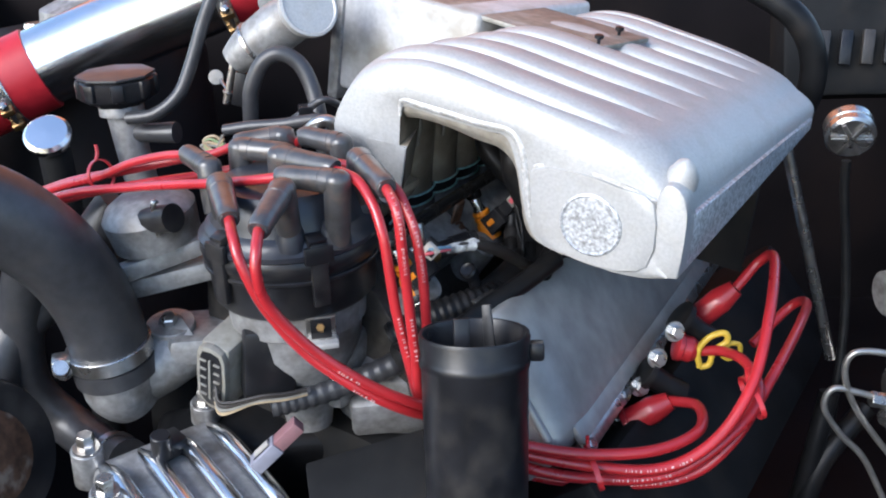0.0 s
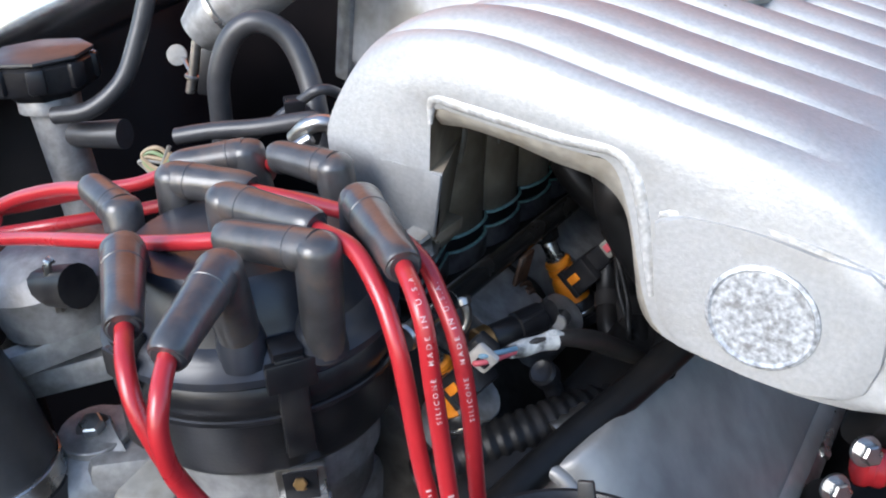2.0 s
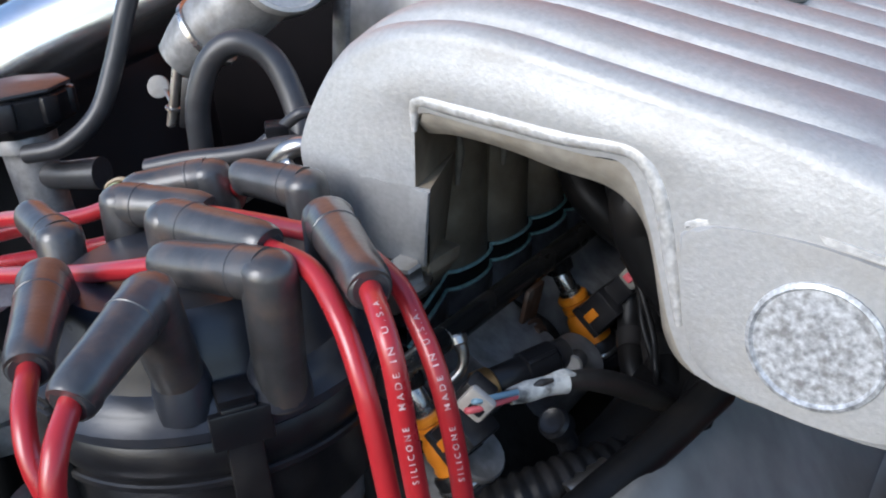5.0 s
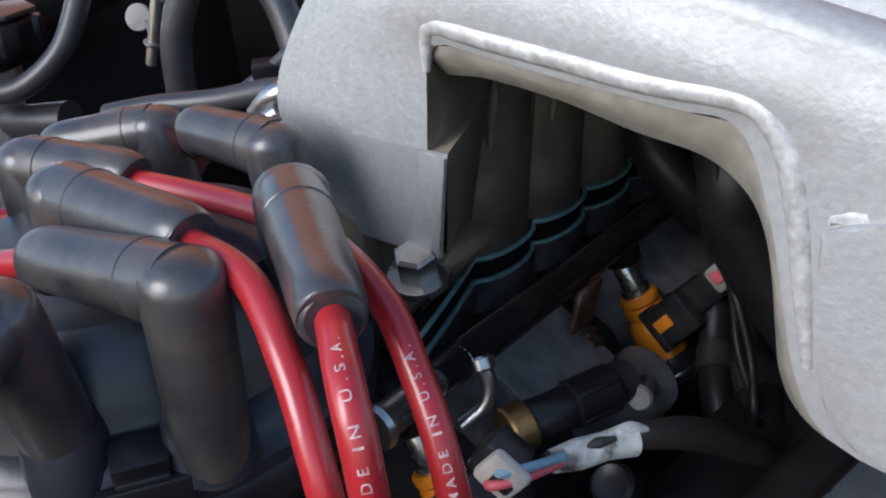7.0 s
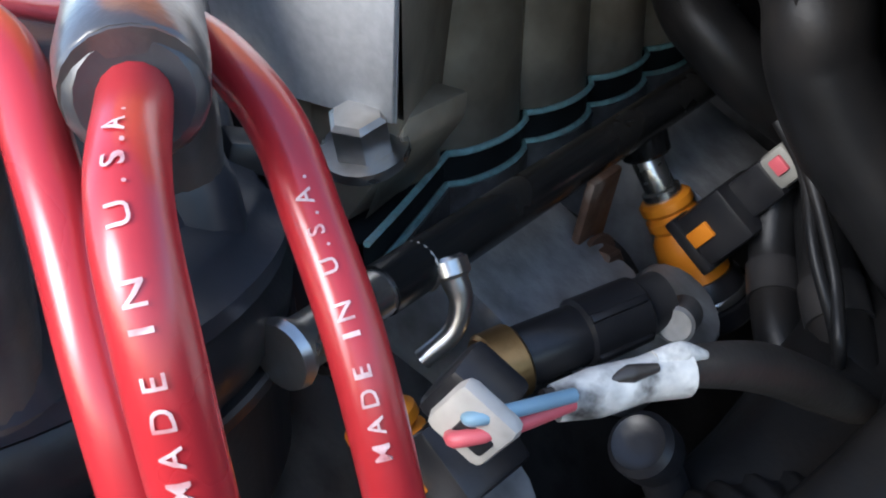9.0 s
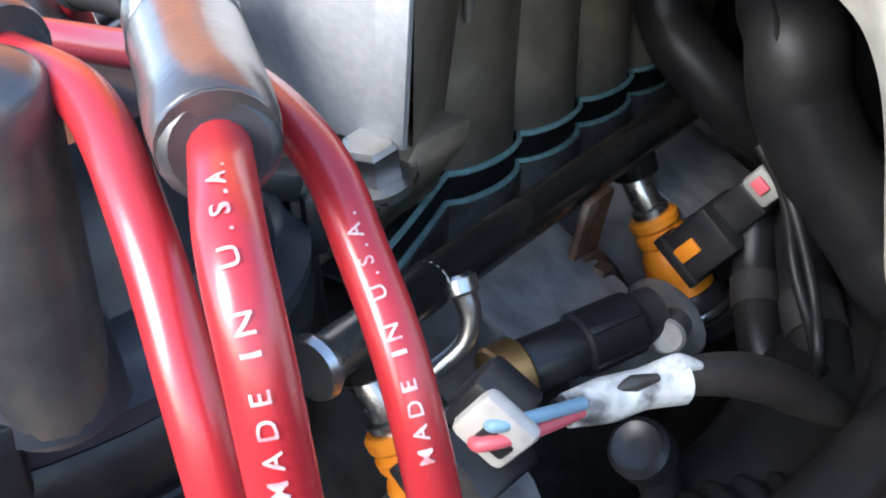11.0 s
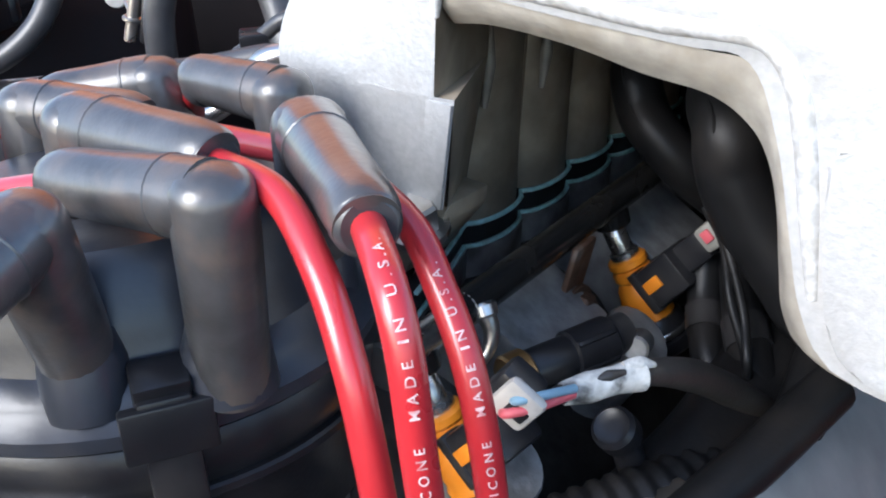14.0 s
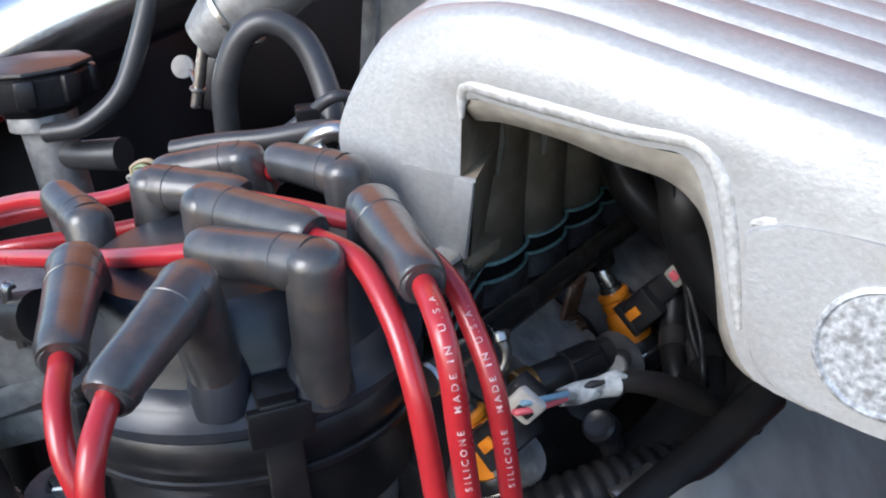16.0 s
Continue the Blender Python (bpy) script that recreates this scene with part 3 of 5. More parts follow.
part("end_clip", box((0.002, 0.002, 0.005), at(0.0045, -0.056, -0.1265), 0.0006), STEEL, loom, "small bright clip")
loom.matrix_world = loom.matrix_world @ Matrix.Translation((0, 0, -0.0018))

for k in range(2):
    iw = thing("injector_wire", "thin black wire hanging from the injector plug", "wire", (-0.026 + 0.002 * k, -0.045, -0.092), group="injector wires")
    part("wire", tube([(-0.030 + 0.002 * k, -0.044, -0.0885), (-0.023 + 0.003 * k, -0.046 - 0.004 * k, -0.0960), (-0.016 + 0.004 * k, -0.055, -0.1060 - 0.003 * k), (-0.009 + 0.002 * k, -0.058 - 0.004 * k, -0.1180), (-0.008, -0.052, -0.1320)], 0.0012, 10), DIMRUB, iw)

conv = thing("convoluted_hose", "black corrugated loom hose lying over the lower intake", "hose", (-0.02, -0.10, -0.13))
part("hose", tube([(-0.050, -0.140, -0.158), (-0.034, -0.126, -0.146), (-0.018, -0.108, -0.139), (-0.006, -0.085, -0.138), (0.000, -0.05, -0.146)], 0.0085, 18, n=22, ripple=0.10, pitch=4), DIMRUB, conv)
conv2 = thing("sensor_plug", "black plastic sensor plug with brass base beside the injector", "sensor", (-0.04, -0.09, -0.12))
part("barrel", lathe([(0.0046, 0), (0.0052, 0.0008), (0.0052, 0.012), (0.0060, 0.0125), (0.0060, 0.024), (0.0052, 0.0248), (0.0052, 0.0295)], axis((-0.0470, -0.1000, -0.1165), (-0.0345, -0.0720, -0.1135)), 24), PLASTIC, conv2)
for k in range(3):
    part("barrel_rib", box((0.0012, 0.0014, 0.011), axis((-0.0470, -0.1000, -0.1165), (-0.0345, -0.0720, -0.1135)) @ at(0.0060 * math.cos(1.2 * k + 2.2), 0.0060 * math.sin(1.2 * k + 2.2), 0.018, 0, 0, math.degrees(1.2 * k + 2.2)), 0.0003), PLASTIC, conv2)
part("brass_base", rod((-0.0492, -0.1050, -0.1172), (-0.0468, -0.0995, -0.1164), 0.0062), BRASS, conv2, "brass base")
part("stud_cap", rod((-0.0320, -0.0690, -0.1170), (-0.0302, -0.0770, -0.1150), 0.0034), GREYM, conv2, "dull metal stud")
dc = thing("round_plug", "round black plastic plug on the lower intake", "plug", (-0.023, -0.103, -0.128))
part("cap", lathe([(0.0040, 0), (0.0052, 0.0008), (0.0052, 0.0060), (0.0042, 0.0072), (0.0030, 0.0066), (0.001, 0.0066)], axis((-0.0220, -0.0985, -0.1240), (-0.0232, -0.1055, -0.1165)), 24), PLASTIC, dc)
part("stem", rod((-0.0180, -0.0930, -0.1400), (-0.0220, -0.0985, -0.1240), 0.0036), PLASTIC, dc)

for pts, r in (([(-0.044, 0.03, -0.060), (-0.034, -0.030, -0.061), (-0.0265, -0.045, -0.066), (-0.0236, -0.046, -0.0765), (-0.0170, -0.045, -0.0878), (-0.0070, -0.043, -0.0995), (0.0010, -0.040, -0.1100), (0.008, -0.02, -0.125)], 0.0094), ([(-0.082, 0.04, -0.056), (-0.0713, -0.002, -0.0668), (-0.0646, -0.010, -0.0792), (-0.0555, -0.012, -0.0871), (-0.0456, -0.008, -0.0962), (-0.034, 0.005, -0.108), (-0.020, 0.03, -0.122)], 0.0076)):
    h = thing("vacuum_hose", "thick black rubber hose inside the intake arch", "hose", pts[2])
    part("hose", tube(pts, r, 22), DIMRUB, h)
    part("mould_line", tube(None, 0.0006, 6, path=[p + Vector((-0.2, -0.85, 0.45)).normalized() * (r - 0.0003) for p in smooth_path(pts, 8)]), DIMRUB, h)
h = thing("vacuum_hose", "black rubber hose along the inner edge of the valve cover", "hose", (0.0, -0.06, -0.13))
part("hose", tube([(0.012, -0.055, -0.120), (0.004, -0.085, -0.128), (-0.006, -0.115, -0.137), (-0.016, -0.145, -0.150)], 0.0062, 14), DIMRUB, h)

h = thing("harness_trunk", "thick black taped harness between injectors and valve cover", "wire loom", (-0.01, -0.05, -0.14))
part("trunk", tube([(-0.010, 0.10, -0.128), (-0.008, 0.03, -0.128), (-0.007, -0.03, -0.131), (-0.010, -0.075, -0.138), (-0.020, -0.115, -0.150), (-0.035, -0.15, -0.165)], [0.015, 0.015, 0.014, 0.012, 0.012, 0.012], 18), DIMRUB, h)
part("side_branch", tube([(0.000, 0.02, -0.118), (0.005, -0.035, -0.118), (0.008, -0.065, -0.127)], 0.0065, 14), DIMRUB, h)
part("foil_wrap", tube([(-0.004, -0.098, -0.1345), (-0.010, -0.112, -0.1385)], [0.0066, 0.0068], 12, ripple=0.06, pitch=2), STEEL, h, "crinkled bright foil wrap")

for pts, r in (
    ([(-0.034, -0.026, -0.106), (-0.029, -0.034, -0.120), (-0.020, -0.048, -0.1305), (-0.008, -0.052, -0.145)], 0.0048),
    ([(-0.030, -0.014, -0.104), (-0.0165, -0.040, -0.1165), (-0.0060, -0.054, -0.1260), (-0.0012, -0.060, -0.1340), (-0.004, -0.066, -0.150)], 0.0056),
    ([(-0.026, -0.010, -0.112), (-0.022, -0.034, -0.124), (-0.015, -0.050, -0.136), (-0.010, -0.060, -0.152)], 0.0042),
):
    br = thing("loom_branch", "black taped loom branch below the injector plug", "wire loom", pts[1], group="loom branches")
    part("sleeve", tube(pts, r, 14), DIMRUB, br)
    part("tape_end", tube(None, r + 0.0006, 14, path=smooth_path(pts, 8)[9:13]), PLASTIC, br, "glossy tape wrap")

# ======== valve cover ========
vc = thing("valve_cover", "grey painted metal valve cover with flanged edge", "valve cover", (0.03, 0.05, -0.2))


def cover():
    """Rounded cover, a slope of about 45 degrees; s runs across, t along."""
    bm = bmesh.new()
    prof = loop2d([(-0.018, -0.170), (-0.006, -0.142), (0.004, -0.1300), (0.013, -0.1345), (0.038, -0.165), (0.056, -0.187), (0.0605, -0.195), (0.060, -0.206), (0.054, -0.216)], 6)
    bs = [-0.126, -0.1255, -0.124, -0.121, -0.116, -0.110, -0.102, -0.090, -0.05, 0.0, 0.05, 0.1, 0.15, 0.22]
    drop = [0.030, 0.018, 0.0115, 0.0075, 0.0045, 0.0022, 0.0008, 0, 0, 0, 0, 0, 0, 0]
    rows = []
    for b, dr in zip(bs, drop):
        rows.append([bm.verts.new((x - dr * 0.68 - 0.05 * (b + 0.11), b, z - dr * 0.73)) for x, z in prof])
    for r0, r1 in zip(rows, rows[1:]):
        for i in range(len(prof) - 1):
            bm.faces.new((r0[i], r0[i + 1], r1[i + 1], r1[i]))
    bm.faces.new(rows[0])
    return bm


part("shell", cover(), COVER, vc)
part("front_bead", tube([(-0.030, -0.1235, -0.176), (-0.014, -0.1250, -0.1490), (0.000, -0.1255, -0.1420), (0.030, -0.1255, -0.1730), (0.050, -0.1245, -0.1975)], 0.0030, 12), COVER, vc)
part("edge_rail", box((0.012, 0.335, 0.005), at(0.0530, 0.0580, -0.1985, 0, 48, 2.86), 0.0012), COVER, vc)
part("outer_rail", box((0.010, 0.330, 0.008), at(0.0565, 0.0605, -0.2085, 0, 48, 2.86), 0.0015), STEEL, vc)
for b in (-0.10, -0.04, 0.03, 0.10):
    part("cover_bolt", hexbolt((0.0595 - 0.05 * b, b, -0.210), (0.0645 - 0.05 * b, b, -0.2055), 0.0040), STEEL, vc, "bright cover bolt")

# cylinder head and block below
block = thing("engine_block", "dark greasy engine block and cylinder head", "engine block", (0, 0, -0.4))
part("head", box((0.10, 0.40, 0.16), at(0.055, 0.08, -0.31, 0, 45, 0), 0.006), BLACK, block)
part("valley", box((0.26, 0.42, 0.18), at(-0.12, 0.06, -0.32), 0.01), BLACK, block)
part("sump", box((0.20, 0.30, 0.24), at(-0.03, 0.05, -0.45), 0.01), BLACK, block)
part("front_cover", box((0.20, 0.06, 0.20), at(-0.10, -0.21, -0.37), 0.01), GREYM, block)

# ======== distributor ========
DC = Vector((-0.077, 0.443, 0.0))
dist = thing("distributor", "black distributor cap on a grey aluminium housing", "distributor", (DC.x, DC.y, 0.90), WORLD)
DM = Matrix.Translation((DC.x, DC.y, 0.002))
part("housing", lathe([(0.014, 0.840), (0.018, 0.868), (0.023, 0.876), (0.030, 0.886), (0.036, 0.900), (0.0375, 0.914), (0.0400, 0.916), (0.0405, 0.927), (0.043, 0.934)], DM, 48), GREYM, dist, "grey cast housing")
part("skirt", lathe([(0.0445, 0.932), (0.0470, 0.935), (0.0485, 0.957), (0.0505, 0.960), (0.0515, 0.965), (0.0500, 0.968)], DM, 64), PLASTIC, dist)
cap = part("cap", lathe([(0.0485, 0.9675), (0.0512, 0.9690), (0.0517, 0.9720), (0.0492, 0.9742), (0.0482, 0.9760), (0.0476, 0.9775), (0.0440, 0.9800), (0.0425, 0.9850), (0.0405, 0.9960), (0.0370, 1.0000), (0.020, 1.001), (0.002, 1.001)], DM, 64), CAPPL, dist)
part("seam", lathe([(0.0500, 0.9545), (0.0506, 0.955), (0.0506, 0.9565), (0.0500, 0.957)], DM, 64), PLASTIC, dist)
for ang in (-62, -128, 30):
    r = radians(ang)
    cm = DM @ at(0.0498 * math.cos(r), 0.0498 * math.sin(r), 0.964, 0, 0, ang)
    clip = part("clip", box((0.004, 0.0095, 0.036), cm @ at(0.0012, 0, -0.004), 0.0008), PLASTIC, dist)
    part("hook", box((0.008, 0.010, 0.005), cm @ at(-0.002, 0, 0.0150, 0, 18, 0), 0.0008), PLASTIC, clip)
    part("ear", box((0.003, 0.016, 0.010), cm @ at(0.0025, 0, 0.008), 0.0006), PLASTIC, clip)
lug = part("screw_lug", box((0.0165, 0.0030, 0.0165), at(-0.0565, 0.4040, 0.9270, 8, 0, 12), 0.0006), STEEL, dist, "bright metal screw terminal")
part("lug_recess", box((0.0115, 0.0012, 0.0125), at(-0.0562, 0.4022, 0.9275, 8, 0, 12), 0.0003), PLASTIC, lug)
part("lug_base", box((0.0185, 0.010, 0.0035), at(-0.0565, 0.4030, 0.9180, 0, 0, 12), 0.0008), CAST, lug)
part("lug_nut", hexbolt((-0.0565, 0.4035, 0.9285), (-0.0560, 0.3995, 0.9295), 0.0024), BRASS, lug)



def boot(path, r):
    """A right-angle boot: a leg on the cap's tower, a crisp elbow, and an arm to the lead."""
    t = thing("lead_boot", "black rubber right-angle ignition lead boot on the cap", "ignition boot", path[0], WORLD, "ignition boots")
    p0, p1, pe = Vector(path[0]), Vector(path[2]), Vector(path[-1])
    arm = (pe - p1)
    corner = p1 + Vector((0, 0, 0.0010))
    up = (corner - p0).normalized()
    top = corner + up * r[2] * 0.15
    rise = [p0, p0.lerp(corner, 0.35), p0.lerp(corner, 0.7), top] + [top + up * r[2] * h for h in (0.30, 0.52, 0.68, 0.76)]
    w = [r[0], r[1] * 1.02, r[1] * 1.05, r[2] * 1.05, r[2] * 0.98, r[2] * 0.80, r[2] * 0.50, r[2] * 0.12]
    part("leg", tube(None, w, 22, path=rise), BOOT, t)
    part("arm", tube(None, [r[2] * 0.99, r[3] * 1.05, r[4] * 1.03, r[5] * 1.02, r[5] * 0.93], 22, path=smooth_path([corner + arm * 0.02, corner + arm * 0.2, corner + arm * 0.55, corner + arm * 0.9, pe], 8)), BOOT, t)
    d = arm.normalized()
    part("fold_ring", lathe([(r[2] * 0.97, -0.0005), (r[2] * 1.012, -0.0002), (r[2] * 1.012, 0.0002), (r[2] * 0.97, 0.0005)], axis(corner + arm * 0.24, pe), 22), BOOT, t)
    part("cuff", lathe([(r[-1] * 0.95, -0.0040), (r[-1] * 0.975, -0.0028), (r[-1] * 0.95, -0.0008), (r[-1] * 0.87, 0.0004), (r[-1] * 0.74, 0.0010), (r[-1] * 0.58, 0.0008)], axis(pe, pe + d), 20), RUBBER, t)
    return t


def tower(x, y, top=1.0):
    part("tower", lathe([(0.0085, 0.976), (0.0078, 0.985), (0.0060, top - 0.01)], Matrix.Translation((x, y, 0)), 18), CAPPL, cap)


BR = [0.0064, 0.0068, 0.0070, 0.0066, 0.0062, 0.0059]
boot([(-0.0435, 0.4060, 0.976), (-0.0395, 0.4005, 0.997), (-0.0405, 0.4020, 1.0120), (-0.0500, 0.4080, 1.0130), (-0.062, 0.4125, 1.0120), (-0.0735, 0.4165, 1.0110)], BR)
boot([(-0.0790, 0.4360, 0.986), (-0.0790, 0.4355, 1.003), (-0.0760, 0.4325, 1.0160), (-0.066, 0.4270, 1.0165), (-0.054, 0.4200, 1.0160), (-0.0435, 0.4135, 1.0155)], BR)
boot([(-0.0370, 0.4440, 0.984), (-0.0370, 0.4430, 1.000), (-0.0335, 0.4370, 1.0125), (-0.0270, 0.4220, 1.0135), (-0.0205, 0.4070, 1.0130), (-0.0143, 0.3945, 1.0115)], BR)
boot([(-0.1100, 0.4710, 0.984), (-0.1105, 0.4715, 1.000), (-0.1080, 0.4710, 1.0095), (-0.098, 0.4680, 1.0110), (-0.088, 0.4650, 1.0105), (-0.078, 0.4620, 1.0090)], BR)
boot([(-0.0850, 0.4960, 0.984), (-0.0850, 0.4975, 0.999), (-0.0885, 0.4975, 1.0085), (-0.097, 0.4970, 1.0095), (-0.106, 0.4960, 1.0080), (-0.1155, 0.4950, 1.0060)], BR)
boot([(-0.0480, 0.4750, 0.984), (-0.0475, 0.4750, 0.999), (-0.0500, 0.4760, 1.0095), (-0.058, 0.4800, 1.0115), (-0.066, 0.4840, 1.0120), (-0.0740, 0.4880, 1.0115)], BR)
boot([(-0.1090, 0.4260, 0.984), (-0.1085, 0.4220, 0.999), (-0.1060, 0.4140, 1.0070), (-0.102, 0.4020, 1.0070), (-0.097, 0.3890, 1.0055), (-0.0920, 0.3760, 1.0030)], BR)
boot([(-0.0680, 0.4010, 0.984), (-0.0675, 0.3985, 1.000), (-0.0675, 0.3920, 1.0110), (-0.069, 0.3810, 1.0110), (-0.0710, 0.3695, 1.0080), (-0.0730, 0.3585, 1.0040)], BR)
boot([(-0.1220, 0.4520, 0.978), (-0.1225, 0.4530, 0.994), (-0.1240, 0.4570, 1.0030), (-0.129, 0.4620, 1.0070), (-0.135, 0.4680, 1.0080), (-0.1410, 0.4730, 1.0065)], BR)
for x, y in ((-0.0445, 0.4075), (-0.079, 0.436), (-0.037, 0.444), (-0.109, 0.470), (-0.085, 0.4945), (-0.049, 0.474), (-0.109, 0.427), (-0.068, 0.4015)):
    tower(x, y)

# ======== red ignition leads ========
LEADS = [
    [(-0.0435, 0.4135, 1.0155), (-0.0305, 0.4040, 1.0130), (-0.0220, 0.3930, 1.0045), (-0.0170, 0.3855, 0.9930), (-0.0145, 0.3825, 0.9780), (-0.0115, 0.3800, 0.950), (-0.006, 0.378, 0.920), (0.000, 0.378, 0.893), (0.012, 0.400, 0.868)],
    [(-0.0143, 0.3945, 1.0115), (-0.0092, 0.3810, 1.0085), (-0.0067, 0.3760, 1.0000), (-0.0057, 0.3750, 0.984), (-0.0040, 0.375, 0.955), (-0.002, 0.375, 0.925), (0.000, 0.378, 0.897), (0.015, 0.405, 0.862)],
    [(-0.0780, 0.4620, 1.0090), (-0.0530, 0.4520, 1.0075), (-0.0280, 0.4320, 1.0085), (-0.0125, 0.4150, 1.0045), (-0.0058, 0.4060, 0.9955), (-0.0008, 0.3990, 0.9830), (0.0020, 0.396, 0.960), (0.003, 0.394, 0.930), (0.004, 0.394, 0.900), (0.012, 0.408, 0.870)],
    [(-0.0920, 0.3760, 1.0030), (-0.0870, 0.3620, 0.9985), (-0.0825, 0.3550, 0.987), (-0.0730, 0.3540, 0.9640), (-0.0540, 0.3560, 0.936), (-0.028, 0.358, 0.914), (-0.004, 0.368, 0.895), (0.020, 0.395, 0.872)],
    [(-0.0730, 0.3585, 1.0040), (-0.0722, 0.3470, 0.9985), (-0.0725, 0.3430, 0.987), (-0.0690, 0.3460, 0.969), (-0.0510, 0.3520, 0.942), (-0.027, 0.357, 0.920), (-0.003, 0.366, 0.902), (0.020, 0.392, 0.880)],
    [(-0.0735, 0.4165, 1.0110), (-0.092, 0.4235, 1.0070), (-0.115, 0.4375, 1.0010), (-0.145, 0.456, 0.9940), (-0.180, 0.478, 0.985), (-0.225, 0.495, 0.976), (-0.29, 0.53, 0.95)],
    [(-0.1155, 0.4950, 1.0060), (-0.135, 0.500, 0.998), (-0.160, 0.505, 0.993), (-0.195, 0.510, 0.985), (-0.24, 0.53, 0.972), (-0.29, 0.56, 0.95)],
    [(-0.1410, 0.4730, 1.0065), (-0.160, 0.486, 1.002), (-0.185, 0.498, 0.994), (-0.212, 0.508, 0.982), (-0.25, 0.528, 0.968), (-0.31, 0.56, 0.94)],
    [(-0.0740, 0.4880, 1.0115), (-0.079, 0.4965, 1.006), (-0.092, 0.512, 0.992), (-0.140, 0.512, 0.982), (-0.180, 0.500, 0.980), (-0.22, 0.508, 0.971), (-0.28, 0.53, 0.95)],
]
leads = []
for pts in LEADS:
    t = thing("ignition_lead", "red silicone ignition lead with white printing", "ignition lead", pts[0], WORLD, "ignition leads")
    part("cable", tube(pts, 0.0028, 16, n=10), RED, t)
    leads.append(t)

LOOPS = (
    [(0.010, 0.395, 0.870), (0.045, 0.400, 0.850), (0.096, 0.400, 0.838), (0.135, 0.402, 0.836), (0.165, 0.410, 0.850), (0.188, 0.430, 0.875), (0.205, 0.47, 0.90), (0.220, 0.525, 0.912), (0.215, 0.540, 0.904), (0.1991, 0.535, 0.8865)],
    [(0.015, 0.400, 0.862), (0.050, 0.415, 0.825), (0.098, 0.420, 0.812), (0.150, 0.422, 0.815), (0.180, 0.430, 0.836), (0.205, 0.455, 0.862), (0.235, 0.51, 0.868), (0.255, 0.56, 0.862), (0.250, 0.58, 0.85), (0.22, 0.56, 0.83)],
    [(0.025, 0.385, 0.870), (0.055, 0.400, 0.838), (0.098, 0.405, 0.826), (0.14, 0.41, 0.826), (0.172, 0.42, 0.842), (0.195, 0.44, 0.858), (0.195, 0.47, 0.864), (0.186, 0.493, 0.861), (0.1703, 0.505, 0.8552)],
    [(0.025, 0.380, 0.875), (0.050, 0.395, 0.857), (0.090, 0.398, 0.848), (0.130, 0.405, 0.846), (0.158, 0.425, 0.846), (0.163, 0.455, 0.844), (0.1494, 0.475, 0.8358)],
)
loops = []
for pts in LOOPS:
    t = thing("ignition_lead", "red silicone ignition lead looping to a plug below the valve cover", "ignition lead", pts[0], WORLD, "ignition leads")
    part("cable", tube(pts, 0.0034, 14, n=8), RED, t)
    loops.append(t)
for p, q in (((0.1225, 0.475, 0.8193), (0.1494, 0.475, 0.8358)), ((0.1752, 0.535, 0.8641), (0.1991, 0.535, 0.8865)), ((0.1575, 0.505, 0.8589), (0.1703, 0.505, 0.8552))):
    t = thing("plug_boot", "red silicone plug boot below the valve cover", "plug boot", p, WORLD, "plug boots")
    part("sleeve", tube([p, Vector(p).lerp(Vector(q), 0.6), q], [0.0085, 0.009, 0.006], 16), RED, t)
    part("rim", lathe([(0.0082, -0.002), (0.0098, -0.001), (0.0098, 0.002), (0.0082, 0.003)], axis(p, q), 20), RED, t)
# Tubes beside the plug boots, meant as the spark plugs' dark metal.
for p, q in (((0.1597, 0.515, 0.8749), (0.1785, 0.515, 0.8585)), ((0.1348, 0.490, 0.8481), (0.1583, 0.490, 0.8314)), ((0.1101, 0.470, 0.8079), (0.1339, 0.470, 0.7983))):
    t = thing("plug_tube", "dark oily metal tube beside the plug boots", "exhaust pipe", p, WORLD, "exhaust stubs")
    part("pipe", tube([p, Vector(p).lerp(Vector(q), 0.55), q], [0.0085, 0.0080, 0.0092], 18), DIMRUB, t)
    part("flange", lathe([(0.0090, -0.002), (0.0125, -0.001), (0.0125, 0.003), (0.0090, 0.004)], axis(p, q), 20), DIMRUB, t)
for x, z in ((0.151, 0.880), (0.141, 0.861), (0.131, 0.840), (0.119, 0.812)):
    t = thing("flange_nut", "small bright nut below the valve cover", "nut", (x, 0.48, z), WORLD, "flange nuts")
    part("nut", hexbolt((x, 0.486, z), (x + 0.002, 0.479, z + 0.002), 0.0045), STEEL, t)

tc = thing("timing_cover", "dull grey cast timing cover below the distributor", "engine cover", (-0.03, 0.47, 0.84), WORLD)
part("boss", lathe([(0.044, -0.06), (0.046, 0.0), (0.040, 0.014), (0.026, 0.020), (0.001, 0.022)], at(-0.020, 0.478, 0.872, 18, 8, 0), 36), GREYM, tc)
# Near-black face: the shade of the gap is put into its colour.
part("face", box((0.20, 0.05, 0.10), at(-0.085, 0.480, 0.782, 12, 0, 12), 0.012, segs=3), DIMRUB, tc)
part("lip", box((0.060, 0.012, 0.030), at(-0.020, 0.440, 0.850, 20, 0, 8), 0.004), GREYM, tc)
for p, q in (((-0.205, 0.497, 0.978), (-0.210, 0.508, 0.992)),):
    zt = thing("cable_tie", "red nylon cable tie round the leads", "cable tie", p, WORLD, "cable ties")
    m = axis(Vector(p).lerp(Vector(q), 0.5), Vector(p).lerp(Vector(q), 0.5) + Vector((0.75, -0.35, 0.2)))
    part("strap", lathe([(0.0095, -0.0012), (0.0103, -0.0012), (0.0103, 0.0012), (0.0095, 0.0012), (0.0095, -0.0012)], m, 20, close=False), RED, zt)
    part("tail", tube([m @ Vector((0.0, 0.0098, 0)), m @ Vector((0.002, 0.014, 0.001)), m @ Vector((0.003, 0.019, 0.001))], 0.0011, 6), RED, zt)
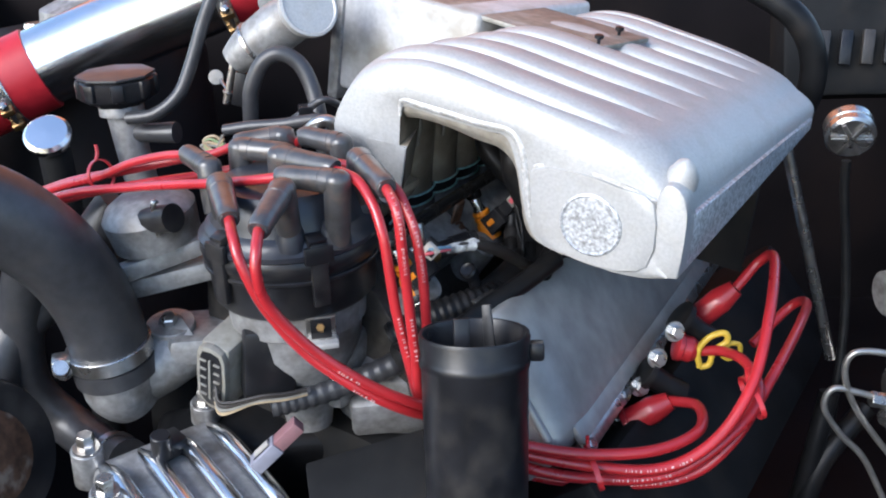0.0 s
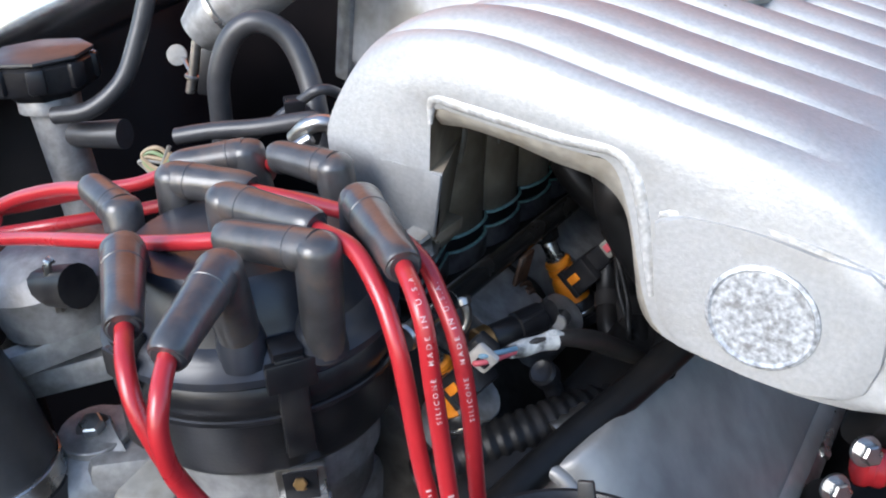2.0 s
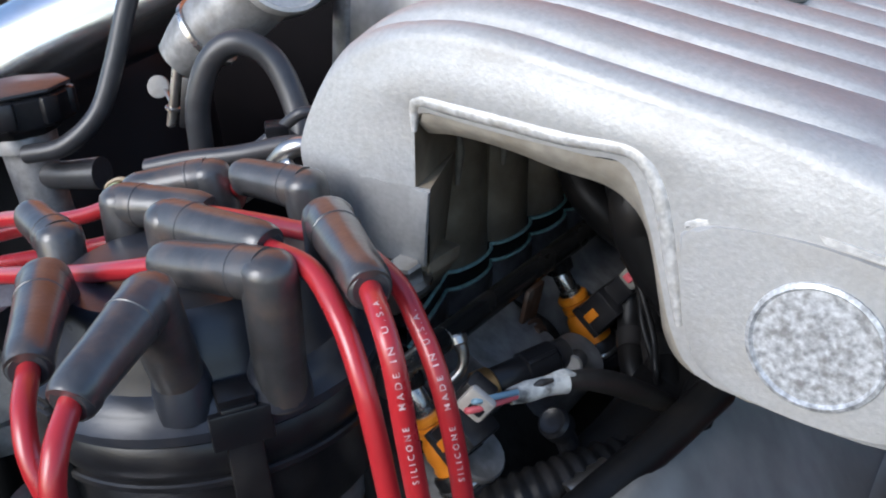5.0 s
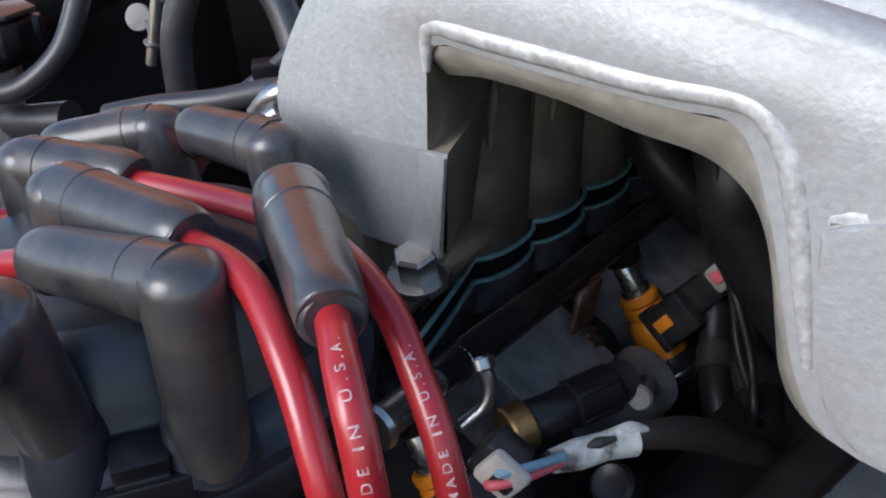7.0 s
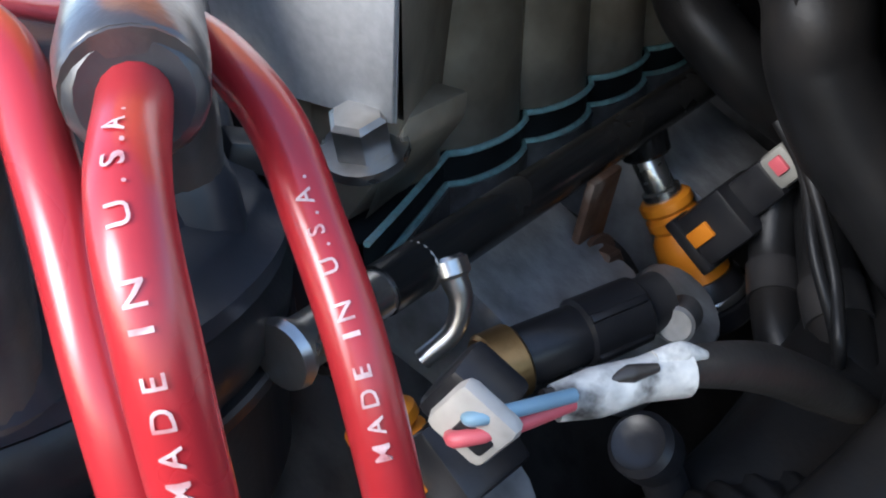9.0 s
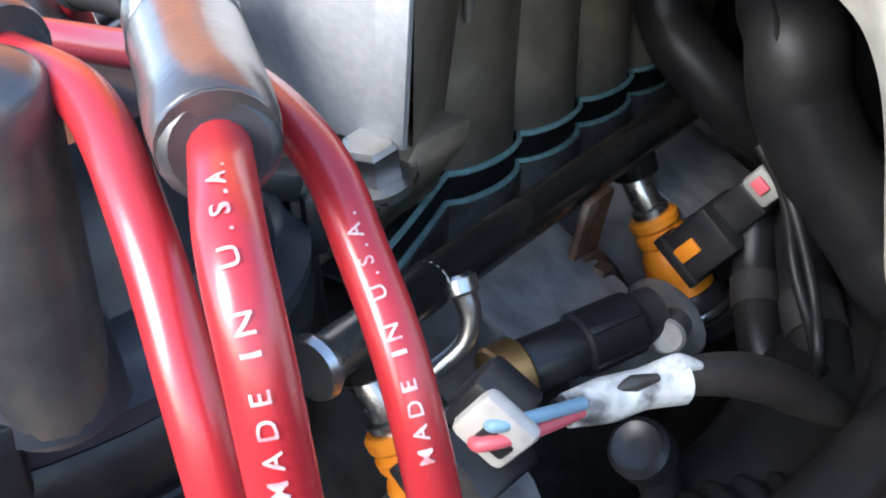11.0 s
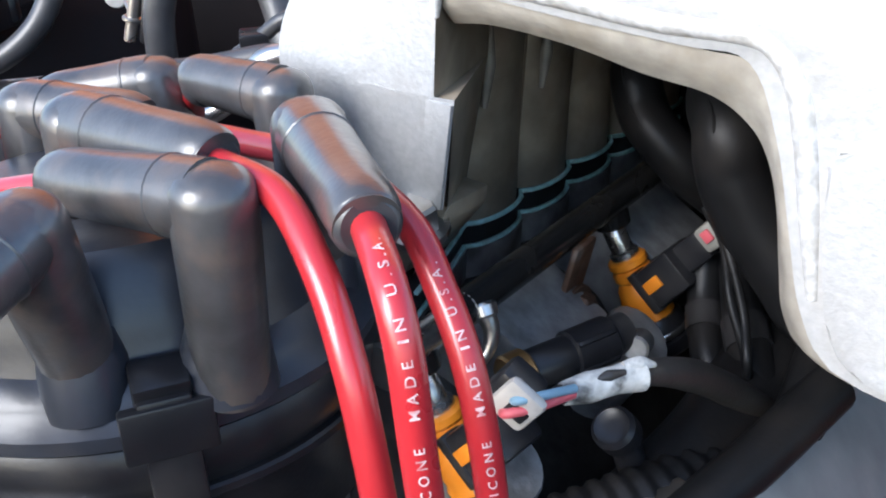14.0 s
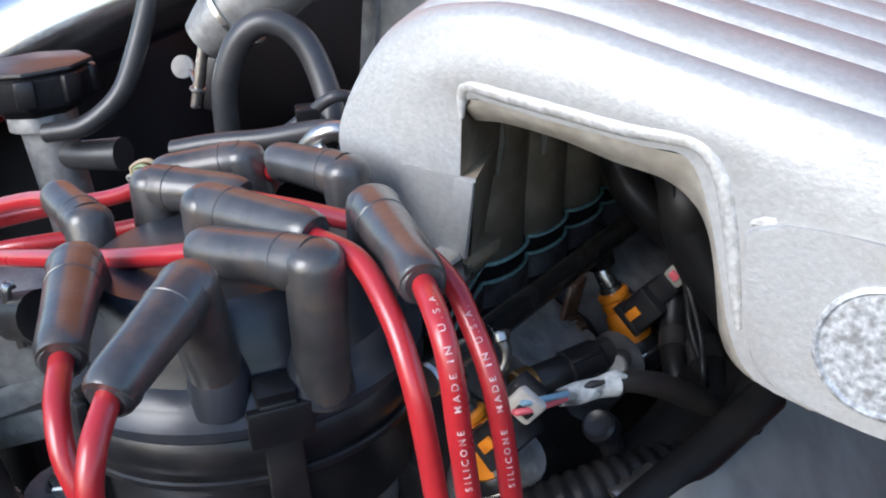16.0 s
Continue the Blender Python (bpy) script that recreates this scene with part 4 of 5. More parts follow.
for p in ((0.095, 0.404, 0.835), (0.190, 0.436, 0.862)):
    zt = thing("cable_tie", "red nylon cable tie round the leads", "cable tie", p, WORLD, "cable ties")
    m = axis(p, Vector(p) + Vector((0.9, 0.15, 0.25)))
    part("strap", lathe([(0.0170, -0.0015), (0.0180, -0.0015), (0.0180, 0.0015), (0.0170, 0.0015), (0.0170, -0.0015)], m @ Matrix.Diagonal((1.0, 0.6, 1, 1)), 20, close=False), RED, zt)
    part("tail", tube([m @ Vector((0.0, 0.010, 0)), m @ Vector((0.004, 0.014, 0.001)), m @ Vector((0.004, 0.019, 0.002))], 0.0012, 6), RED, zt)
sh = thing("shroud_edge", "dark grey plastic fan shroud edge in front of the engine", "fan shroud", (-0.02, 0.36, 0.84), WORLD)
part("panel", box((0.085, 0.05, 0.006), at(-0.020, 0.360, 0.856, 24, -14, 8), 0.002), BLACK, sh)
part("flange", box((0.10, 0.004, 0.06), at(-0.020, 0.335, 0.820, 4, -14, 8), 0.0015), BLACK, sh)

# ======== upright black tube in front ========
tb = thing("filler_tube", "tall open black plastic tube with inner fins", "tube", (0.030, 0.352, 0.75), WORLD)
LEANT = Matrix.Translation((0.030, 0.352, 0.945)) @ at(0, 0, 0, -12, 0, 0) @ Matrix.Translation((-0.030, -0.352, -0.945))
TM = LEANT @ Matrix.Translation((0.030, 0.352, 0))
part("tube_wall", lathe([(0.0240, 0.72), (0.0258, 0.86), (0.0268, 0.9330), (0.0276, 0.9345), (0.0279, 0.9365), (0.0276, 0.9385), (0.0270, 0.9395), (0.0278, 0.9490), (0.0272, 0.9508), (0.0258, 0.9506), (0.0248, 0.9480), (0.0240, 0.925), (0.0225, 0.72)], TM, 56, close=False), PLASTIC, tb)
part("tube_floor", lathe([(0.0240, 0.900), (0.0240, 0.905), (0.001, 0.906)], TM, 32), BLACK, tb)
part("fin", box((0.0075, 0.0030, 0.045), LEANT @ at(0.0240, 0.345, 0.9370, 0, 0, 10), 0.0006), PLASTIC, tb)
part("fin_foot", box((0.0110, 0.0025, 0.0260), LEANT @ at(0.0265, 0.3480, 0.9270, 0, 0, 60), 0.0006), PLASTIC, tb)
part("fin", box((0.0080, 0.0030, 0.060), LEANT @ at(0.0380, 0.3600, 0.9325, 0, -4, -15), 0.0006, taper=0.6), PLASTIC, tb)
part("cross_bar", box((0.046, 0.0022, 0.0030), LEANT @ at(0.030, 0.3560, 0.9300, 0, 0, 0), 0.0005), PLASTIC, tb)
part("lug", box((0.008, 0.008, 0.010), LEANT @ at(0.0605, 0.352, 0.941), 0.002), PLASTIC, tb)

# ======== radiator hose and water neck ========
rh = thing("radiator_hose", "large black rubber upper radiator hose with worm clamp", "radiator hose", (-0.2, 0.46, 0.9), WORLD)
part("hose", tube([(-0.36, 0.36, 1.02), (-0.30, 0.40, 1.012), (-0.252, 0.43, 0.992), (-0.222, 0.448, 0.957), (-0.208, 0.460, 0.915), (-0.203, 0.465, 0.868)], [0.026, 0.027, 0.027, 0.026, 0.0245, 0.0245], 28), RUBBER, rh)
part("hose_cuff", lathe([(0.0240, 0.0), (0.0262, 0.001), (0.0262, 0.012), (0.0245, 0.013)], axis((-0.2035, 0.465, 0.864), (-0.206, 0.462, 0.90)), 36), RUBBER, rh)
cl = part("clamp_band", lathe([(0.0262, 0.0), (0.0268, 0.0005), (0.0268, 0.0095), (0.0262, 0.010)], axis((-0.2045, 0.4635, 0.878), (-0.207, 0.460, 0.91)), 36), STEEL, rh, "steel worm clamp")
part("clamp_screw", rod((-0.232, 0.452, 0.872), (-0.226, 0.437, 0.884), 0.0052), STEEL, cl)
part("clamp_housing", box((0.012, 0.014, 0.012), at(-0.230, 0.448, 0.880, 0, 0, 20), 0.002), STEEL, cl)
neck = thing("water_neck", "grey cast aluminium thermostat housing with bolt", "thermostat housing", (-0.19, 0.48, 0.84), WORLD)
part("neck_pipe", tube([(-0.203, 0.466, 0.874), (-0.204, 0.468, 0.855), (-0.200, 0.475, 0.842)], [0.023, 0.0240, 0.021], 26), GREYM, neck)
part("body", tube([(-0.203, 0.472, 0.850), (-0.182, 0.482, 0.862), (-0.160, 0.495, 0.872)], [0.018, 0.021, 0.020], 20), GREYM, neck)
part("bolt_pad", rod((-0.174, 0.494, 0.855), (-0.173, 0.489, 0.888), 0.016), GREYM, neck)
part("neck_bolt", hexbolt((-0.173, 0.489, 0.887), (-0.1725, 0.486, 0.894), 0.0055), STEEL, neck)
part("web", box((0.06, 0.05, 0.02), at(-0.150, 0.500, 0.872, 0, 6, 20), 0.006), GREYM, neck)
bypass = thing("bypass_hose", "bent black rubber bypass hose beside the water neck", "hose", (-0.25, 0.5, 0.83), WORLD)
part("hose_clamp", rod((-0.222, 0.4740, 0.7960), (-0.2165, 0.4695, 0.7970), 0.0166), STEEL, bypass, "steel hose clamp")
part("hose", tube([(-0.265, 0.50, 0.93), (-0.280, 0.50, 0.88), (-0.283, 0.50, 0.835), (-0.262, 0.50, 0.805), (-0.230, 0.48, 0.795), (-0.205, 0.46, 0.80)], 0.015, 18), RUBBER, bypass)
upp = thing("heater_hose", "black rubber hose passing behind the radiator hose", "hose", (-0.26, 0.52, 0.92), WORLD)
part("hose", tube([(-0.21, 0.53, 0.955), (-0.245, 0.52, 0.915), (-0.285, 0.50, 0.875), (-0.30, 0.48, 0.84)], 0.016, 18), RUBBER, upp)

# ======== module connector ========
mod = thing("module_connector", "grey plastic ignition module connector with bundled wires", "connector", (-0.12, 0.41, 0.89), WORLD)
mm = at(-0.1160, 0.4230, 0.8960, 8, 14, -22)
part("shell", box((0.020, 0.030, 0.046), mm, 0.003), GREYP, mod)
part("face_rim", prism(loop2d([(-0.0095, -0.016), (-0.0095, 0.016), (-0.005, 0.0225), (0.004, 0.0225), (0.0095, 0.016), (0.0095, -0.016), (0.005, -0.0225), (-0.004, -0.0225), (-0.0095, -0.016)], 2)[:-1], -0.0185, -0.0140, mm, 0.0006), GREYP, mod, "pale moulded rim")
part("face_well", prism(loop2d([(-0.0072, -0.0145), (-0.0072, 0.0145), (-0.003, 0.0195), (0.003, 0.0195), (0.0072, 0.0145), (0.0072, -0.0145), (0.003, -0.0195), (-0.003, -0.0195), (-0.0072, -0.0145)], 2)[:-1], -0.0189, -0.0160, mm), PLASTIC, mod, "dark connector well")
part("spine", box((0.0016, 0.0016, 0.030), mm @ at(0, -0.0193, 0), 0.0004), GREYP, mod)
for i in range(5):
    for q in (-1, 1):
        part("key", box((0.0042, 0.0014, 0.0012), mm @ at(0.0046 * q, -0.0193, -0.013 + 0.0065 * i), 0.0003), GREYP, mod)
for i in range(4):
    part("wire", tube([mm @ Vector((0.004, -0.0195, -0.015 + 0.004 * i)), mm @ Vector((0.012, -0.024, -0.017 + 0.003 * i)), (-0.099 + 0.002 * i, 0.402, 0.880 + 0.0016 * i), (-0.082, 0.406, 0.880 + 0.0012 * i), (-0.070, 0.412, 0.880 + 0.001 * i)], 0.0011, 8), (TANW, GREYP, SLEEVE, SLEEVE)[i], mod)
mod2 = thing("module_housing", "black ignition module under the distributor", "ignition module", (-0.09, 0.43, 0.90), WORLD)
part("body", box((0.030, 0.035, 0.045), at(-0.094, 0.424, 0.900, 0, 6, 20), 0.003), PLASTIC, mod2)
ch = thing("convoluted_hose", "black corrugated loom hose in front of the distributor", "hose", (-0.06, 0.43, 0.86), WORLD)
part("hose", tube([(-0.092, 0.412, 0.872), (-0.070, 0.420, 0.874), (-0.040, 0.430, 0.880), (-0.010, 0.440, 0.890), (0.02, 0.46, 0.90)], 0.0068, 16, n=18, ripple=0.1, pitch=4), RUBBER, ch)
pk = thing("inline_connector", "mauve and grey inline wire connector", "connector", (-0.08, 0.385, 0.865), WORLD)
pm = at(-0.082, 0.383, 0.866, 0, -42, 12) @ Matrix.Scale(0.78, 4)
part("half", box((0.022, 0.012, 0.010), pm @ at(0.010, 0, 0), 0.001), PINK, pk)
part("half", box((0.024, 0.014, 0.011), pm @ at(-0.013, 0, 0), 0.001), LILAC, pk, "grey half of the connector")
for y in (-0.0035, 0.0035):
    part("slot", box((0.016, 0.0022, 0.0010), pm @ at(-0.012, y, 0.0056), 0.0003), PLASTIC, pk)
part("latch", box((0.014, 0.005, 0.003), pm @ at(-0.011, -0.001, 0.0065), 0.0006), PALEP, pk)

# ======== alternator ========
al = thing("alternator", "bright finned aluminium alternator body", "alternator", (-0.15, 0.40, 0.80), WORLD)
am = at(-0.140, 0.395, 0.805, 10, 0, 42)
part("case", box((0.085, 0.115, 0.050), am @ at(0, 0, -0.002), 0.010, segs=3), GREYM, al)
for i in range(4):
    part("fin", tube([am @ Vector((-0.034 + 0.0228 * i, -0.055, 0.020)), am @ Vector((-0.034 + 0.0228 * i, -0.030, 0.026)), am @ Vector((-0.034 + 0.0228 * i, 0.025, 0.026)), am @ Vector((-0.034 + 0.0228 * i, 0.050, 0.018))], [0.0045, 0.0062, 0.0062, 0.0045], 14), CHROME, al, "bright polished fin")
part("terminal_block", box((0.017, 0.015, 0.012), am @ at(0.002, 0.036, 0.030, 0, 0, 8), 0.002), PLASTIC, al)
part("terminal_stud", rod(am @ Vector((-0.006, 0.030, 0.030)), am @ Vector((-0.006, 0.030, 0.046)), 0.0060), PLASTIC, al)
for x, y in ((-0.040, 0.060), (0.038, 0.060), (-0.045, 0.020)):
    part("ear", rod(am @ Vector((x, y, 0.004)), am @ Vector((x, y, 0.030)), 0.0095), GREYM, al)
    part("bolt", hexbolt(am @ Vector((x, y, 0.029)), am @ Vector((x, y, 0.041)), 0.0055), STEEL, al)

pu = thing("pulley", "dark grooved accessory pulley", "pulley", (-0.27, 0.40, 0.83), WORLD)
part("hub", lathe([(0.020, -0.002), (0.030, 0.0), (0.030, 0.026), (0.014, 0.030), (0.001, 0.030)], axis((-0.285, 0.41, 0.835), (-0.24, 0.39, 0.850)), 28), RUST, pu, "rusty steel hub")
part("wheel", lathe([(0.030, 0), (0.048, 0.001), (0.050, 0.004), (0.044, 0.008), (0.050, 0.012), (0.044, 0.016), (0.050, 0.020), (0.048, 0.024), (0.030, 0.025)], axis((-0.285, 0.41, 0.835), (-0.24, 0.39, 0.850)), 40), PLASTIC, pu)

# ======== behind the distributor ========
bulb = thing("accessory_bracket", "dull rounded aluminium casting beside the distributor", "casting", (-0.19, 0.50, 0.95), WORLD)
part("dome", lathe([(0.001, 0.014), (0.016, 0.012), (0.026, 0.006), (0.030, 0.0), (0.028, -0.02)], at(-0.180, 0.500, 0.962, 6, -8, 0), 32), GREYM, bulb)
part("arm", box((0.07, 0.012, 0.012), at(-0.178, 0.485, 0.932, 0, -14, 18), 0.003), GREYM, bulb)
part("lower_arm", box((0.06, 0.03, 0.014), at(-0.172, 0.50, 0.918, 0, -10, 10), 0.004), GREYM, bulb)
sn = thing("temperature_sensor", "black plastic sensor with brass base", "sensor", (-0.19, 0.48, 0.955), WORLD)
part("barrel", tube([(-0.196, 0.492, 0.957), (-0.176, 0.482, 0.962), (-0.154, 0.470, 0.968)], [0.0075, 0.008, 0.009], 16), PLASTIC, sn)
part("stem", rod((-0.197, 0.492, 0.935), (-0.197, 0.492, 0.957), 0.0052), BRASS, sn, "brass stem")
part("steel_clip", tube([(-0.166, 0.474, 0.955), (-0.166, 0.472, 0.975), (-0.164, 0.474, 0.978)], 0.0018, 8), STEEL, sn)

oil = thing("oil_filler_neck", "tall aluminium oil filler neck with black cap", "oil filler", (-0.25, 0.67, 0.93), WORLD)
part("neck", tube([(-0.240, 0.663, 0.885), (-0.246, 0.664, 0.94), (-0.2505, 0.665, 0.982)], [0.0135, 0.0128, 0.0132], 26), GREYM, oil)
part("neck_collar", lathe([(0.0135, 0.980), (0.0172, 0.981), (0.0172, 0.989), (0.015, 0.992)], Matrix.Translation((-0.2515, 0.665, 0)), 28), GREYM, oil)
ocap = part("cap", lathe([(0.0200, 0.989), (0.0210, 0.993), (0.0290, 0.994), (0.0300, 0.996), (0.0300, 1.008), (0.0275, 1.010), (0.002, 1.011)], Matrix.Translation((-0.252, 0.665, 0)) @ at(0, 0, 0, 0, 0, 20), 8), PLASTIC, oil, "black filler cap")
part("cap_plate", lathe([(0.0290, 1.0105), (0.0300, 1.0115), (0.0298, 1.0128), (0.0280, 1.0134), (0.001, 1.0134)], Matrix.Translation((-0.252, 0.665, 0)) @ at(0, 0, 0, 0, 0, 20), 8), RUBBER, ocap, "worn pale top plate")
for k in range(8):
    ang = radians(45 * k + 20)
    part("lobe", box((0.007, 0.010, 0.014), Matrix.Translation((-0.252 + 0.0275 * math.cos(ang), 0.665 + 0.0275 * math.sin(ang), 1.0025)) @ at(0, 0, 0, 0, 0, math.degrees(ang)), 0.002), PLASTIC, ocap)
part("stub", tube([(-0.244, 0.662, 0.966), (-0.226, 0.656, 0.967), (-0.206, 0.652, 0.968)], [0.0070, 0.0075, 0.0085], 18), RUBBER, oil)
bp_ = thing("breather_hose", "thin black rubber breather hose rising from the filler neck", "hose", (-0.2, 0.66, 1.0), WORLD)
part("hose", tube([(-0.240, 0.645, 0.982), (-0.217, 0.642, 0.986), (-0.198, 0.645, 1.000), (-0.187, 0.650, 1.022), (-0.177, 0.655, 1.048), (-0.166, 0.660, 1.072), (-0.149, 0.68, 1.107)], 0.0049, 16), RUBBER, bp_)

ip = thing("intake_pipe", "polished chrome intake pipe with red silicone couplers", "intake pipe", (-0.3, 0.75, 1.0), WORLD)
part("pipe", tube([(-0.508, 0.7996, 0.934), (-0.406, 0.836, 0.974), (-0.303, 0.8657, 1.0128), (-0.1947, 0.8965, 1.0493)], 0.0370, 40), CHROME, ip)
part("coupler", tube([(-0.552, 0.782, 0.914), (-0.484, 0.807, 0.942), (-0.392, 0.841, 0.979)], [0.041, 0.0405, 0.0398], 32), REDH, ip, "red silicone coupler")
part("coupler", tube([(-0.228, 0.888, 1.038), (-0.190, 0.898, 1.051), (-0.150, 0.908, 1.063)], 0.0402, 32), REDH, ip, "red silicone coupler")
PIPE = Vector((0.95, 0.27, 0.33)).normalized()
for p in ((-0.424, 0.829, 0.967), (-0.226, 0.8885, 1.0387), (-0.170, 0.9035, 1.0575)):
    m = axis(p, Vector(p) + PIPE)
    cb = part("clamp", lathe([(0.0402, -0.007), (0.0414, -0.006), (0.0414, 0.006), (0.0402, 0.007)], m, 40), STEEL, ip, "steel band clamp")
    low = m.inverted().to_3x3() @ Vector((0.1, -0.8, -0.6))
    side = math.atan2(low.y, low.x)
    c = m @ at(0.0445 * math.cos(side), 0.0445 * math.sin(side), 0, 0, 0, math.degrees(side))
    part("clamp_block", box((0.008, 0.007, 0.012), c @ at(0, -0.009, 0), 0.0012), BRASS, cb, "yellow plated clamp block")
    part("clamp_block", box((0.008, 0.007, 0.012), c @ at(0, 0.011, 0), 0.0012), BRASS, cb, "yellow plated clamp block")
    part("clamp_bolt", rod(c @ Vector((0, -0.020, 0)), c @ Vector((0, 0.018, 0)), 0.0026, ch=0.0004), STEEL, cb)
    part("clamp_nut", hexbolt(c @ Vector((0, -0.013, 0)), c @ Vector((0, -0.019, 0)), 0.0042, False), STEEL, cb)

el = thing("throttle_elbow", "dull aluminium throttle body with capped round port", "throttle body", (-0.12, 0.66, 1.04), WORLD)
part("barrel", tube([(-0.156, 0.655, 1.021), (-0.143, 0.655, 1.031), (-0.120, 0.652, 1.046), (-0.104, 0.648, 1.055)], [0.0115, 0.0160, 0.0185, 0.0170], 30), GREYM, el)
part("end_disc", lathe([(0.0170, -0.014), (0.0205, -0.006), (0.0222, -0.001), (0.0222, 0.0030), (0.0205, 0.0036), (0.0195, 0.0026), (0.001, 0.0026)], axis((-0.0945, 0.6430, 1.0615), (-0.085, 0.631, 1.069)), 36), CAST, el, "smooth dull end disc")
part("collar", lathe([(0.0165, 0), (0.0182, 0.0005), (0.0182, 0.003), (0.0165, 0.0035)], axis((-0.140, 0.6545, 1.033), (-0.118, 0.652, 1.047)), 30), STEEL, el)
part("throttle_body", box((0.045, 0.05, 0.040), at(-0.112, 0.705, 1.052, 0, -20, -28), 0.008), GREYM, el)
so = thing("idle_sensor", "thin grey metal sensor hanging below the throttle body", "sensor", (-0.165, 0.66, 1.0), WORLD)
part("stem", rod((-0.1565, 0.655, 1.020), (-0.1660, 0.655, 0.989), 0.0026), STEEL, so)
part("band", rod((-0.1630, 0.655, 0.9990), (-0.1637, 0.655, 0.9970), 0.0040), STEEL, so)
part("plug", box((0.009, 0.009, 0.026), at(-0.1545, 0.658, 1.000, 0, 14, 0), 0.0012), PLASTIC, so)
lp = thing("vacuum_loop_hose", "black rubber hose looped below the throttle body", "hose", (-0.11, 0.62, 1.0), WORLD)
part("hose", tube([(-0.143, 0.625, 0.955), (-0.1395, 0.622, 0.985), (-0.1365, 0.62, 1.007), (-0.127, 0.62, 1.0265), (-0.113, 0.62, 1.0338), (-0.099, 0.62, 1.0255), (-0.090, 0.615, 1.006), (-0.0845, 0.605, 0.980), (-0.083, 0.60, 0.960)], 0.0058, 18), RUBBER, lp)
hz = thing("vacuum_line", "thin black vacuum line across the back of the distributor", "hose", (-0.11, 0.575, 0.995), WORLD)
part("line", tube([(-0.148, 0.580, 0.990), (-0.128, 0.578, 0.993), (-0.105, 0.575, 0.995), (-0.084, 0.570, 0.999), (-0.074, 0.565, 1.000)], 0.0042, 12), RUBBER, hz)
part("steel_fitting", tube([(-0.086, 0.560, 0.994), (-0.078, 0.556, 1.001), (-0.070, 0.556, 1.002), (-0.066, 0.558, 0.996)], 0.0040, 14), STEEL, hz, "bright steel fitting")
part("rod", rod((-0.098, 0.548, 0.985), (-0.076, 0.552, 0.997), 0.0030), STEEL, hz)
ww = thing("cut_wires", "short bunch of cut tan and green wires", "wires", (-0.145, 0.56, 0.99), WORLD)
for i in range(4):
    part("wire", tube([(-0.140, 0.556, 0.985), (-0.148 - 0.003 * i, 0.556, 0.993 - 0.002 * i), (-0.156, 0.556, 0.990 - 0.002 * i), (-0.150, 0.554, 0.984 - 0.001 * i), (-0.141, 0.552, 0.986 + 0.003 * i)], 0.0010, 6), (TANW, GREENW, TANW, GREYP)[i], ww)
# Pale disc on an added stem stands in for daylight through a hole.
tg = thing("daylight_disc", "small pale disc in place of daylight through a hole", "tag", (-0.176, 0.672, 1.005), WORLD)
part("disc", rod((-0.1760, 0.673, 1.0055), (-0.1760, 0.671, 1.0060), 0.0058, ch=0.0003), PALEP, tg)
part("stem", rod((-0.1740, 0.674, 1.0050), (-0.1635, 0.656, 0.9985), 0.0012, ch=0.0002), STEEL, tg)
for k, pts in enumerate(([(-0.120, 0.575, 0.985), (-0.105, 0.585, 0.992), (-0.092, 0.590, 1.000), (-0.078, 0.588, 1.008), (-0.068, 0.60, 1.000)], [(-0.110, 0.560, 0.978), (-0.096, 0.566, 0.986), (-0.082, 0.574, 0.992), (-0.070, 0.585, 0.995)], [(-0.13, 0.60, 0.975), (-0.11, 0.60, 0.985), (-0.090, 0.605, 0.990), (-0.072, 0.61, 0.985)])):
    cbw = thing("sensor_cable", "thin black sensor cable behind the distributor", "cable", pts[0], WORLD)
    part("cable", tube(pts, 0.0026 - 0.0004 * k, 10), RUBBER, cbw)
    part("end_plug", box((0.010, 0.008, 0.008), Matrix.Translation(pts[2]) @ at(0, 0, 0, 10, 20 * k, 15), 0.001), PLASTIC, cbw)
ub = thing("bypass_bracket", "small bright aluminium bracket behind the distributor", "bracket", (-0.12, 0.53, 0.98), WORLD)
part("plate", box((0.030, 0.012, 0.004), at(-0.112, 0.535, 0.988, 20, -8, 10), 0.001), CAST, ub)
part("bolt", hexbolt((-0.100, 0.530, 0.990), (-0.100, 0.528, 0.997), 0.0042), STEEL, ub)
cc = thing("chrome_cap", "round chrome cap on a dark reservoir", "cap", (-0.29, 0.62, 0.93), WORLD)
part("lid", lathe([(0.0165, -0.005), (0.0175, -0.003), (0.0175, 0.002), (0.015, 0.0045), (0.001, 0.0052)], at(-0.293, 0.62, 0.977, 38, 0, 12), 36), CHROME, cc)
part("neck", rod((-0.290, 0.628, 0.505), (-0.292, 0.624, 0.972), 0.012), BLACK, cc)
st = thing("strut_tower", "dark painted strut tower with bolted mount", "strut tower", (-0.42, 1.0, 0.9), WORLD)
part("tower", lathe([(0.15, 0.485), (0.14, 0.93), (0.125, 0.955), (0.05, 0.965)], Matrix.Translation((-0.43, 1.02, 0.02)), 36), PAINTB, st)
part("mount", lathe([(0.055, 0.97), (0.052, 0.990), (0.030, 1.0), (0.028, 1.02), (0.014, 1.022), (0.014, 1.04)], Matrix.Translation((-0.40, 1.00, 0.02)), 28), GREYM, st)
for x, y in ((-0.455, 0.975), (-0.430, 0.945), (-0.345, 0.955)):
    part("stud_nut", hexbolt((x, y, 0.975), (x, y, 0.998), 0.011), STEEL, st)

